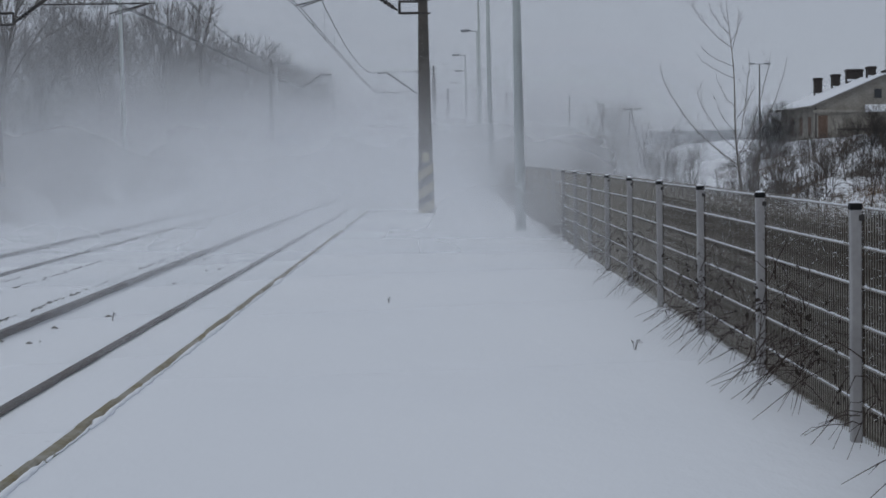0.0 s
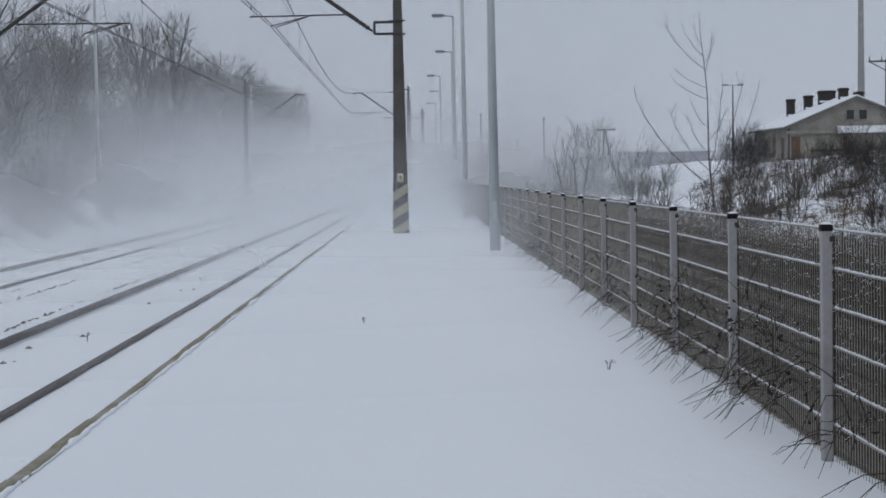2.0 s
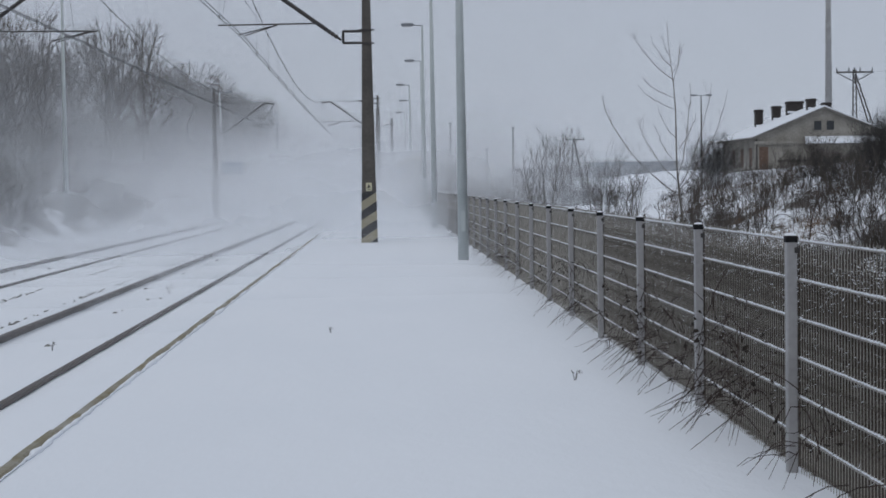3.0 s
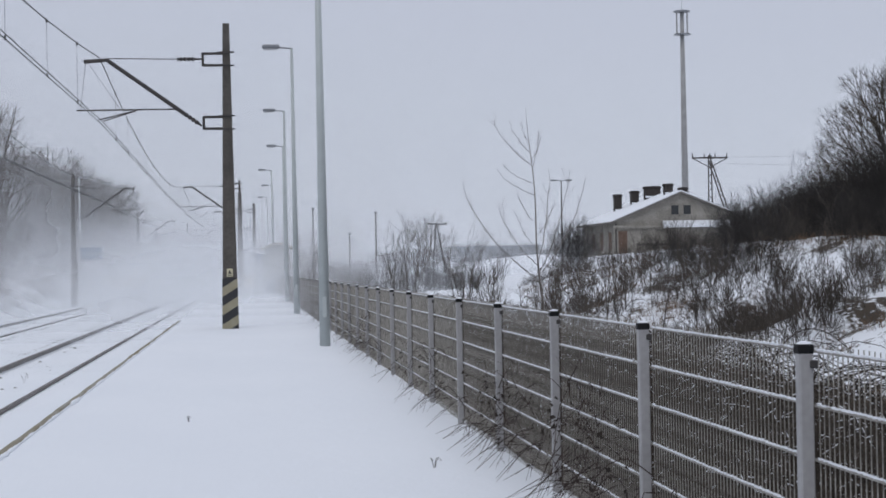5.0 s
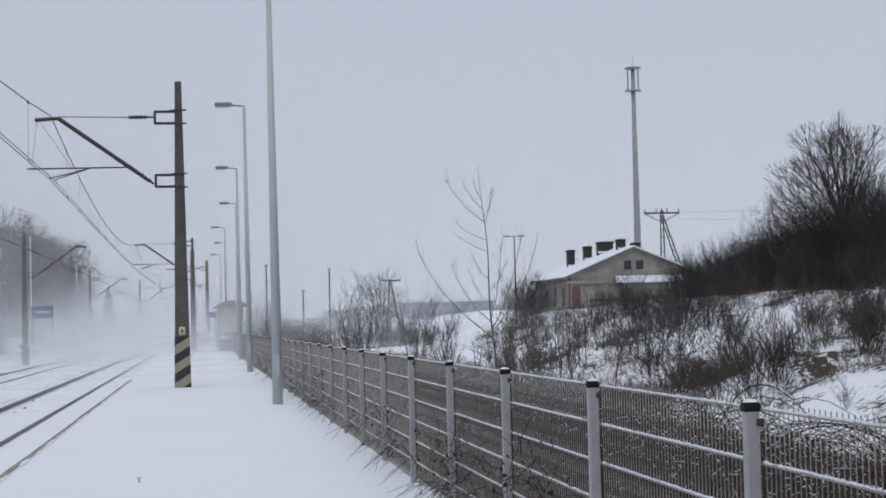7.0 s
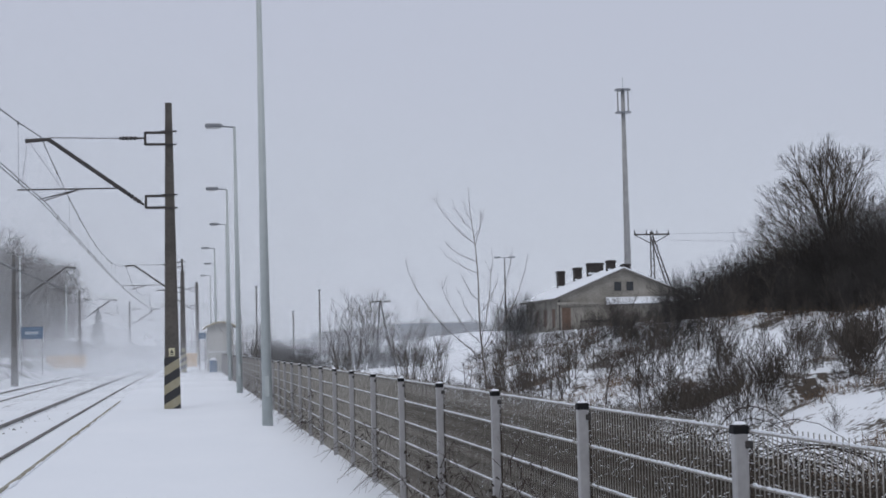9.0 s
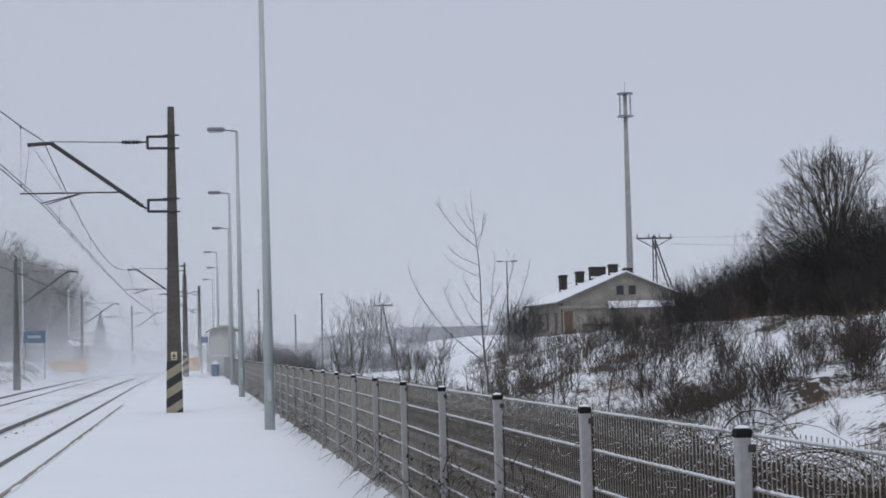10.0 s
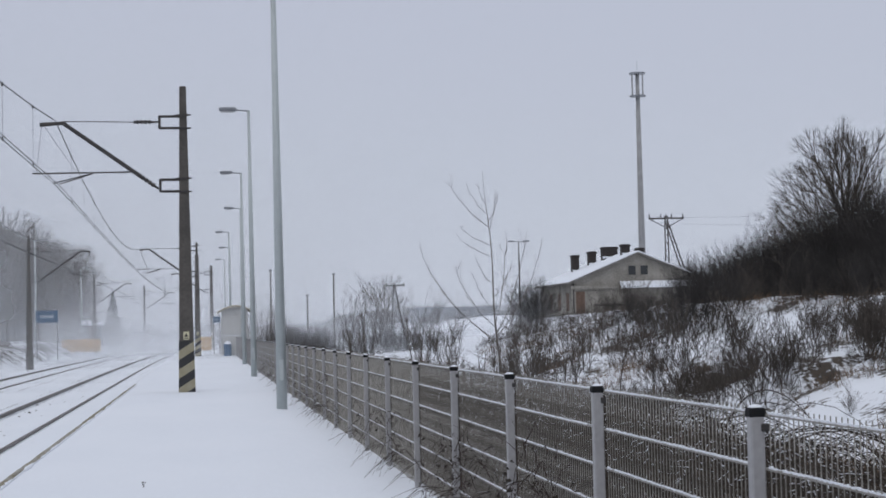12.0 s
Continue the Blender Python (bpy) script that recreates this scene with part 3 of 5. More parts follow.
# ---- trees and bushes ----
def grow(out, p, d, length, radius, level, rng, spread, kids, lift=0.12, n=3, ratio=1.0, wig=0.13):
    """A limb with its side limbs; out is a list of (V, F) per level."""
    V, F = out[min(level, len(out) - 1)]
    steps = (4, 3, 2, 2)[min(level, 3)]
    pts, q, dd = [p], p.copy(), d.copy()
    for i in range(steps):
        dd = (dd + Vector((rng.gauss(0, wig), rng.gauss(0, wig), lift + rng.gauss(0, wig * 0.6)))).normalized()
        q = q + dd * (length / steps)
        pts.append(q.copy())
    radii = [max(0.004, radius * (1 - 0.8 * i / steps)) for i in range(steps + 1)]
    tube(V, F, pts, radii, 6 if level == 0 and radius > 0.03 else n, caps=False)
    if level >= len(kids):
        return
    for k in range(kids[level]):
        t = 0.22 + 0.78 * (k + rng.random()) / kids[level]
        i = min(steps - 1, int(t * steps))
        start = pts[i].lerp(pts[i + 1], t * steps - i)
        axis = (pts[i + 1] - pts[i]).normalized()
        side = axis.orthogonal().normalized()
        side.rotate(Matrix.Rotation(rng.uniform(0, 6.28), 3, axis))
        w = spread * rng.uniform(0.7, 1.25)
        grow(out, start, (axis * math.cos(w) + side * math.sin(w)).normalized(), length * ratio * rng.uniform(0.42, 0.62) * (1.15 - 0.5 * t), max(0.005, radius * 0.5 * (1 - 0.5 * t)), level + 1, rng, spread, kids, lift, n, 0.5 + 0.5 * ratio, wig)


def fork(V, F, p, d, length, radius, level, rng, spread, up, ratio=0.76):
    """A limb that forks into two or three, on and on, with short side twigs."""
    a = d.orthogonal().normalized()
    a.rotate(Matrix.Rotation(rng.uniform(0, 6.28), 3, d))
    mid = p + d * length * 0.5 + a * length * rng.uniform(-0.05, 0.05)
    d2 = (d + a * rng.gauss(0, 0.10) + Vector((0, 0, up))).normalized()
    end = mid + d2 * length * 0.5
    tube(V, F, [p, mid, end], [radius, radius * 0.86, radius * 0.70], 6 if radius > 0.04 else 3, caps=False)
    if level <= 0:
        return
    turn = rng.uniform(0, 6.28)
    for k in range(2 if rng.random() < 0.55 else 3):
        side = d2.orthogonal().normalized()
        side.rotate(Matrix.Rotation(turn + k * 2.3 + rng.gauss(0, 0.25), 3, d2))
        w = spread * (rng.uniform(0.25, 0.6) if k == 0 else rng.uniform(0.7, 1.25))
        nd = (d2 * math.cos(w) + side * math.sin(w) + Vector((0, 0, up))).normalized()
        fork(V, F, end, nd, length * ratio * rng.uniform(0.82, 1.12), radius * (0.74 if k == 0 else 0.58), level - 1, rng, spread, up, ratio)
    for k in range(1 if level > 1 else 2):
        side = d.orthogonal().normalized()
        side.rotate(Matrix.Rotation(rng.uniform(0, 6.28), 3, d))
        nd = (d * 0.7 + side * 0.75 + Vector((0, 0, up))).normalized()
        fork(V, F, p.lerp(mid, rng.uniform(0.4, 1.0)), nd, length * ratio * 0.7, radius * 0.4, max(0, level - 3), rng, spread, up, ratio)


def make_tree(h, seed, limbs=7, levels=4, lean=0.75, bark=None, trunk_r=None, name="tree", label="bare leafless tree with dense fine twigs", foot=0.30, low=4):
    """Trunk, a whorl of forking limbs on its upper half and a crown of fine twigs."""
    rng = random.Random(seed)
    tree = thing(name, label, "tree")
    r = trunk_r or h * 0.013
    top = h * (foot + 0.22)
    stem = [Vector((0.02 * h * noise.noise(Vector((i * 0.7, seed, 0))) * (i > 0), 0.02 * h * noise.noise(Vector((i * 0.7, seed, 9))) * (i > 0), -0.3 + (top + 0.3) * i / 6)) for i in range(7)]
    V, F = [], []
    tube(V, F, stem, [r * (1.15 - 0.10 * i) for i in range(7)], 7)
    part("trunk", (V, F), bark or M_BARK, tree)
    V, F = [], []
    for i in range(limbs + low):
        u = 1.0 if i < 3 else rng.uniform(0.55, 1.0)
        w = lean * (0.25 + 0.3 * i if i < 3 else rng.uniform(0.6, 1.15))
        size = 1.0
        if i >= limbs:
            u, w, size = rng.uniform(0.30, 0.55), lean * rng.uniform(1.0, 1.4), 0.7
        a = i * 2.4 + rng.uniform(-0.4, 0.4)
        p = stem[0].lerp(stem[6], u)
        p.x, p.y = stem[int(u * 6)].x, stem[int(u * 6)].y
        d = Vector((math.cos(a) * math.sin(w), math.sin(a) * math.sin(w), math.cos(w)))
        fork(V, F, p, d, h * 0.175 * size * (1.15 - 0.2 * w), r * (0.62 if i < 3 else 0.42), levels, rng, 0.55, 0.05)
    part("crown", (V, F), bark or M_BARK, tree, "bare branches and twigs")
    return tree


def make_bush(h, seed, stems=34, kids=(6, 4), width=0.5, mat=None, label="leafless dark bush", name="bush", r=0.012):
    rng = random.Random(seed)
    bush = thing(name, label, "bush")
    out = [([], []), ([], []), ([], [])]
    for i in range(stems):
        a, tilt = rng.uniform(0, 6.28), abs(rng.gauss(0, width))
        d = Vector((math.cos(a) * math.sin(tilt), math.sin(a) * math.sin(tilt), math.cos(tilt)))
        p = Vector((rng.gauss(0, h * 0.14), rng.gauss(0, h * 0.14), -0.1))
        grow(out, p, d, h * rng.uniform(0.55, 1.05), r, 0, rng, 0.5, kids, 0.05)
    part("base", out[0], mat or M_TWIG, bush)
    part("crown", merge(out[1], out[2]), mat or M_TWIG, bush)
    return bush


def make_sapling(h, seed, stems, label):
    """Several stems from one root, each with ascending forked side limbs."""
    r = random.Random(seed)
    s = thing("sapling", label, "shrub")
    V, F = [], []
    for i in range(stems):
        BV, BF = [], []
        a, w = i * 2.4 + r.uniform(-0.5, 0.5), r.uniform(0.05, 0.42)
        d = Vector((math.cos(a) * math.sin(w), math.sin(a) * math.sin(w), math.cos(w)))
        L = h * r.uniform(0.7, 1.0)
        n = 7
        pts = [Vector((r.gauss(0, 0.08), r.gauss(0, 0.08), -0.1))]
        for k in range(n):
            d = (d + Vector((r.gauss(0, 0.06), r.gauss(0, 0.06), 0.02))).normalized()
            pts.append(pts[-1] + d * L / n)
        tube(BV, BF, pts, [0.015 * (1 - 0.85 * k / n) + 0.003 for k in range(n + 1)], 5)
        part("stem", (BV, BF), M_BARK, s)
        for k in range(1, n):
            for j in range(2 if k > 1 else 1):
                b = r.uniform(0, 6.28)
                dd = (d * 0.8 + Vector((math.cos(b), math.sin(b), 0.2)) * r.uniform(0.4, 0.8)).normalized()
                fork(V, F, pts[k].lerp(pts[k + 1], r.random()), dd, L * 0.15 * r.uniform(0.7, 1.2), 0.0065, 1, r, 0.45, 0.07)
    part("crown", (V, F), M_BARK, s)
    return s


def scatter(protos, places, seed, lo=0.8, hi=1.2, grade=lambda x, y: 1.0):
    """The first of each kind takes the first places, copies take the rest."""
    rng = random.Random(seed)
    for i, (x, y) in enumerate(places):
        src = protos[i % len(protos)]
        s = rng.uniform(lo, hi)
        z = height(x, y)
        m = pose(x, y, z, 0, 0, rng.uniform(0, 360))
        if i < len(protos):
            src.matrix_basis = m @ Matrix.Scale(s * grade(x, y), 4)
        else:
            src_scale = src.scale.copy()
            s *= grade(x, y)
            src.scale = (s, s, s * rng.uniform(0.9, 1.12))
            copy_thing(src, m)
            src.scale = src_scale


# wooded side across the tracks
rng = random.Random(11)
wood = [make_tree(10.5, 20 + i, limbs=8, levels=4, lean=0.6, foot=0.34, low=5, label="bare tree in the wood beside the tracks") for i in range(4)]
spots = []
for i in range(74):
    y = 52 + 190 * (i / 74) ** 1.15 + rng.uniform(-3, 3)
    spots.append((-15.0 - abs(rng.gauss(0, 5.0)), y))
scatter(wood, spots, 5, 0.8, 1.15, lambda x, y: 0.63 + 0.24 * smooth01(75, 125, y))
under = [make_bush(3.6, 40 + i, stems=18, kids=(6, 3), r=0.016, label="dense leafless undergrowth at the edge of the wood") for i in range(3)]
scatter(under, [(-13.0 - abs(rng.gauss(0, 3.5)) - 0.01 * y, y) for y in [44 + 200 * (i / 54) ** 1.15 + rng.uniform(-2, 2) for i in range(54)]], 6, 0.7, 1.4)

# hedge and tree on the bank
hedge = [make_bush(3.0, 60 + i, stems=27, kids=(6, 5), r=0.022, label="dense dark leafless hedge bush on the snowy bank") for i in range(3)]
spots = []
for i in range(72):
    u = i / 71
    spots.append((22.8 + abs(rng.gauss(0, 2.6)) + 3.6 * u, 48 + 33 * u + rng.uniform(-1.5, 1.5)))
spots += [(21.2 + 0.4 * math.sin(i * 1.7), 45.5 + 1.5 * i) for i in range(9)]
spots += [(27.3, 88), (27.0, 84.5), (27.6, 91), (28.4, 86.5), (26.6, 86), (28.8, 90), (29.5, 84), (27.8, 82), (28.6, 79), (27.0, 79.5), (30.2, 88), (29.8, 93), (28.2, 94)] + [(25.4 + 0.12 * i + 0.7 * (i % 3), 53 + 1.7 * i) for i in range(17)]
scatter(hedge, spots, 7, 0.9, 1.2, lambda x, y: (1.0 - 0.24 * smooth01(62, 82, y)) * (0.42 if x < 21.7 else 1.0))
def build_round_tree(x, y):
    """A short trunk and a dome of forking limbs."""
    t = thing("tree", "large bare round-crowned tree on top of the bank", "tree", pose(x, y, height(x, y)))
    r = random.Random(12)
    part("trunk", line([(0, 0, -0.3), (0.02, 0, 1.0), (0.0, 0.05, 2.2), (0.05, 0, 3.1)], 0.12, 8), M_BARK, t)
    V, F = [], []
    for i, (w, z, size, thick) in enumerate(((0.10, 3.0, 1.0, 0.085), (0.32, 3.0, 1.0, 0.07), (0.40, 2.9, 1.0, 0.07), (0.48, 2.9, 0.95, 0.06), (0.62, 2.7, 0.95, 0.06), (0.70, 2.5, 0.95, 0.06), (0.85, 2.4, 1.0, 0.05), (0.95, 2.2, 1.0, 0.05), (1.05, 2.3, 1.0, 0.05), (0.9, 1.8, 1.0, 0.05), (1.1, 1.7, 1.0, 0.045), (1.0, 1.5, 1.0, 0.045), (1.15, 2.0, 0.95, 0.045), (1.05, 1.9, 1.0, 0.045), (1.15, 1.4, 0.9, 0.04), (0.6, 2.6, 0.95, 0.05))):
        for a, more in ((i * 2.4 + 0.5, 1.0), (i * 2.4 + 3.3, 0.95)):
            d = Vector((math.cos(a) * math.sin(w), math.sin(a) * math.sin(w), math.cos(w)))
            fork(V, F, Vector((0.03, 0, z)), d, 1.24 * size * more, thick * 0.8, 6, r, 0.46, 0.03, 0.755)
    part("crown", (V, F), M_BARK, t, "fan of bare limbs and fine twigs")


build_round_tree(26.1, 64.5)
# shrubs on the face of the bank
shrub = [make_bush(1.3, 70 + i, stems=13, kids=(5, 3), r=0.007, mat=M_SHRUB, label="small leafless shrub on the snowy bank") for i in range(3)]
spots, rng = [], random.Random(81)
while len(spots) < 50:
    y = rng.uniform(34, 118)
    st = 8.5 + 0.12 * max(0, y - 60)
    x = st + rng.uniform(0.5, 15.5) * (1.0 if y > 62 else 0.85)
    if noise.noise(Vector((x * 0.16, y * 0.10, 3))) > -0.22 and (y < 66 or x > st + 4.5) and not on_ledge(x, y):
        spots.append((x, y))
scatter(shrub, spots, 8, 0.6, 1.5)
# thicker growth at the shoulder of the bank, and low growth across the tracks
thick = [make_bush(2.2, 170 + i, stems=26, kids=(6, 4), r=0.010, label="dense dark leafless bush on the face of the bank") for i in range(2)]
scatter(thick, [(18.3, 71), (18.0, 67.5), (17.5, 63.5), (18.2, 62.5), (17.2, 61), (17.9, 60), (17.3, 58.6), (18.1, 58), (17.6, 57), (19.6, 61)], 28, 0.65, 1.05)
scatter(shrub, [(17.2 + rng.uniform(0, 2.2), 38.5 + 1.2 * i + rng.uniform(-0.5, 0.5)) for i in range(8)], 29, 0.5, 0.95)
scatter(shrub, [(13.6, 39), (13.9, 37.6), (14.4, 36.2), (14.0, 41.5), (12.8, 43), (14.2, 46), (13.4, 48.5), (15.0, 34.8), (15.3, 36.6)], 30, 0.9, 1.3)
scatter(shrub, [(-11.2 - abs(rng.gauss(0, 1.2)), 41 + 0.85 * i + rng.uniform(-0.6, 0.6)) for i in range(46)], 31, 0.6, 1.3)


face = [make_bush(1.25, 270 + i, stems=24, kids=(5, 2), width=0.42, r=0.007, mat=M_SHRUB, label="round leafless bush on the snowy face of the bank") for i in range(2)]
scatter(face, [(14.4, 43.9), (13.05, 36.6), (13.2, 36.4), (15.4, 36.6), (16.0, 37.2), (14.9, 35.6), (14.5, 44.3), (16.2, 39.0), (15.6, 39.8), (11.9, 42.6), (11.6, 39.0), (12.2, 35.4)], 41, 0.85, 1.2)
scatter(shrub, [(17.4 + rng.uniform(-0.7, 1.2), 41.0 + 0.42 * i + rng.uniform(-0.4, 0.4)) for i in range(11)], 42, 0.5, 0.85)
scatter([make_sapling(1.5, 290, 2, "small leafless sapling on the bank")], [(18.6, 52.3), (17.0, 59.5), (16.4, 57.0), (15.6, 61.0), (16.9, 63.0), (15.0, 56.0), (17.6, 65.0), (16.0, 66.0), (14.6, 62.5), (15.2, 68.0), (17.5, 55.5), (14.2, 58.0), (13.6, 60.0), (13.1, 56.0)] + [(9.6 + 0.9 * (i % 4) + 0.05 * i, 50 + 1.3 * i) for i in range(18)], 43, 0.6, 1.3)


scatter(shrub, [(12.9, 33.0), (13.7, 32.4), (14.6, 34.0), (13.4, 30.6), (12.2, 30.2), (14.9, 36.8), (12.6, 34.4), (15.2, 33.2), (11.8, 32.6), (14.2, 31.2)], 44, 0.28, 0.5)


def build_brush():
    """Low twiggy growth, thickest on the part of the bank below the house."""
    r = random.Random(77)
    V, F = [], []
    n = 0
    while n < 800:
        y = r.uniform(34, 125)
        st = 8.5 + 0.12 * max(0, y - 60)
        x = st + r.uniform(0.0, 8.0 + 4.5 * smooth01(70, 80, y))
        far = smooth01(58, 80, y)
        if noise.noise(Vector((x * 0.22, y * 0.14, 13))) + 0.4 * noise.noise(Vector((x * 0.8, y * 0.5, 2))) < 0.24 - 0.07 * far or (y > 66 and x < st + 4.5) or on_ledge(x, y):
            continue
        if y > 62 and r.random() < 0.7:
            n += 1
            continue
        z = height(x, y)
        for k in range(9):
            a, tilt = r.uniform(0, 6.28), abs(r.gauss(0, 0.45))
            d = Vector((math.cos(a) * math.sin(tilt), math.sin(a) * math.sin(tilt), math.cos(tilt)))
            L = r.uniform(0.25, 1.0)
            p = Vector((x + r.gauss(0, 0.2), y + r.gauss(0, 0.25), z - 0.05))
            mid = p + d * L * 0.5
            tip = p + d * L + Vector((r.gauss(0, 0.1), r.gauss(0, 0.1), 0))
            tube(V, F, [p, mid, tip], [0.008, 0.006, 0.003], 3)
            tube(V, F, [mid, mid + Vector((r.gauss(0, 0.18), r.gauss(0, 0.18), L * 0.35))], [0.005, 0.003], 3)
        n += 1
    tagged(part("brush", (V, F), M_SHRUB), "low brown leafless brush on the snowy bank", "brush", kind="stuff")


build_brush()

# slender birch and saplings behind the fence
def build_birch():
    """One slender leaning stem with long thin ascending side limbs."""
    t = thing("tree", "slender bare young tree behind the fence", "tree", pose(7.26, 40, height(7.26, 40)))
    r = random.Random(5)
    top = 6.25

    def stem(z):
        return Vector((-0.40 * (z / top) ** 0.9 + 0.03 * math.sin(z * 1.9), 0.04 * math.sin(z * 1.3), z))
    V, F = [], []
    tube(V, F, [stem(max(-0.0, 0.52 * i - 0.2)) + Vector((0, 0, -0.2 if i == 0 else 0)) for i in range(13)], [0.031 * (1 - i / 12) ** 1.1 + 0.004 for i in range(13)], 7)
    part("trunk", (V, F), M_BARK2, t)
    V, F = [], []
    # height on the stem, sideways and upward run
    limbs = ((1.79, -1.85, 2.45), (2.15, -0.95, 1.6), (4.63, -0.90, 1.15), (4.95, -0.46, 0.8), (4.18, -0.72, 0.5), (3.9, -0.85, 0.55), (4.57, 0.16, 0.9), (4.75, 0.25, 0.75), (2.2, 0.35, 2.35), (1.95, 1.15, 2.4), (2.0, 0.75, 2.5), (1.3, -0.75, 0.3), (2.9, 0.5, 0.9), (3.2, -0.45, 0.8), (1.5, 0.6, 0.9), (2.6, -0.5, 0.9), (5.2, -0.2, 0.5))
    for z, dx, dz in limbs:
        p, dy = stem(z), r.uniform(-0.5, 0.5) * abs(dx)
        n = 8
        pts = [p + Vector((dx * (1 - (1 - i / n) ** 1.5), dy * i / n, dz * (i / n) ** 1.1)) + Vector((r.gauss(0, 0.012), r.gauss(0, 0.012), 0)) * (i > 0) for i in range(n + 1)]
        size = math.hypot(dx, dz)
        tube(V, F, pts, [(0.004 + 0.0035 * size) * (1 - 0.8 * i / n) + 0.0018 for i in range(n + 1)], 4)
        for k in range(int(2 + 4 * size)):
            i = r.randint(1, n - 1)
            d = (pts[i + 1] - pts[i]).normalized() + Vector((r.gauss(0, 0.55), r.gauss(0, 0.5), 0.15))
            fork(V, F, pts[i], d.normalized(), r.uniform(0.10, 0.30) * min(1.0, 0.5 + 0.3 * size), 0.0034, 1 if size > 1.2 else 0, r, 0.4, 0.08)
    part("crown", (V, F), M_BARK2, t, "thin bare limbs")


build_birch()
sap = [make_sapling(3.5, 80 + i, 6 + i, "bare many-stemmed sapling behind the fence") for i in range(3)]
scatter(sap, [(5.05, 56.5), (8.1, 60), (9.0, 60.5), (5.55, 58.5), (2.95, 84), (9.6, 66), (3.3, 88), (5.4, 62), (8.5, 66), (10.6, 57), (11.6, 63)], 9, 0.9, 1.05, lambda x, y: 0.72 if x > 9.3 or y == 62 else 1.0)
FARBUSH = [make_bush(2.4, 186 + i, stems=20, kids=(5, 3), r=0.022, label="low leafless bush in the haze behind the fence") for i in range(2)]
scatter(FARBUSH, [(5.0 + 0.155 * i * (1 + 0.02 * i) + rng.uniform(-1, 1), 112 + 2.6 * i + rng.uniform(-5, 5)) for i in range(34)], 33, 0.6, 1.15)
scatter([make_tree(9.5, 190, limbs=9, lean=0.8, foot=0.2, low=6, label="distant bare round tree in the haze")], [(20.6, 195), (21.9, 199)], 34, 0.84, 0.88)
scatter(FARBUSH, [(13.5 + 0.5 * i + rng.uniform(-0.6, 0.6), 150 + 1.0 * i + rng.uniform(-5, 5)) for i in range(22)] + [(31 + 1.25 * i, 274 + rng.uniform(-4, 4)) for i in range(18)], 35, 0.6, 1.0)
scatter([make_bush(3.0, 85, stems=40, kids=(7, 4), label="dense dark bush by the old house")], [(24.0, 122.5), (24.9, 123), (24.4, 121), (41.0, 131), (43.2, 129), (45.5, 129), (44.5, 124)], 10, 0.9, 1.1, lambda x, y: 1.05 if x < 30 else 0.8)
# dark bushes along the fence beyond the shelter
scatter([make_bush(2.8, 88, stems=24, kids=(6, 4), label="dark bush beyond the fence")], [(4 + 0.06 * i + rng.uniform(-0.5, 4), 85 + 8 * i) for i in range(10)], 12, 0.4, 0.75)


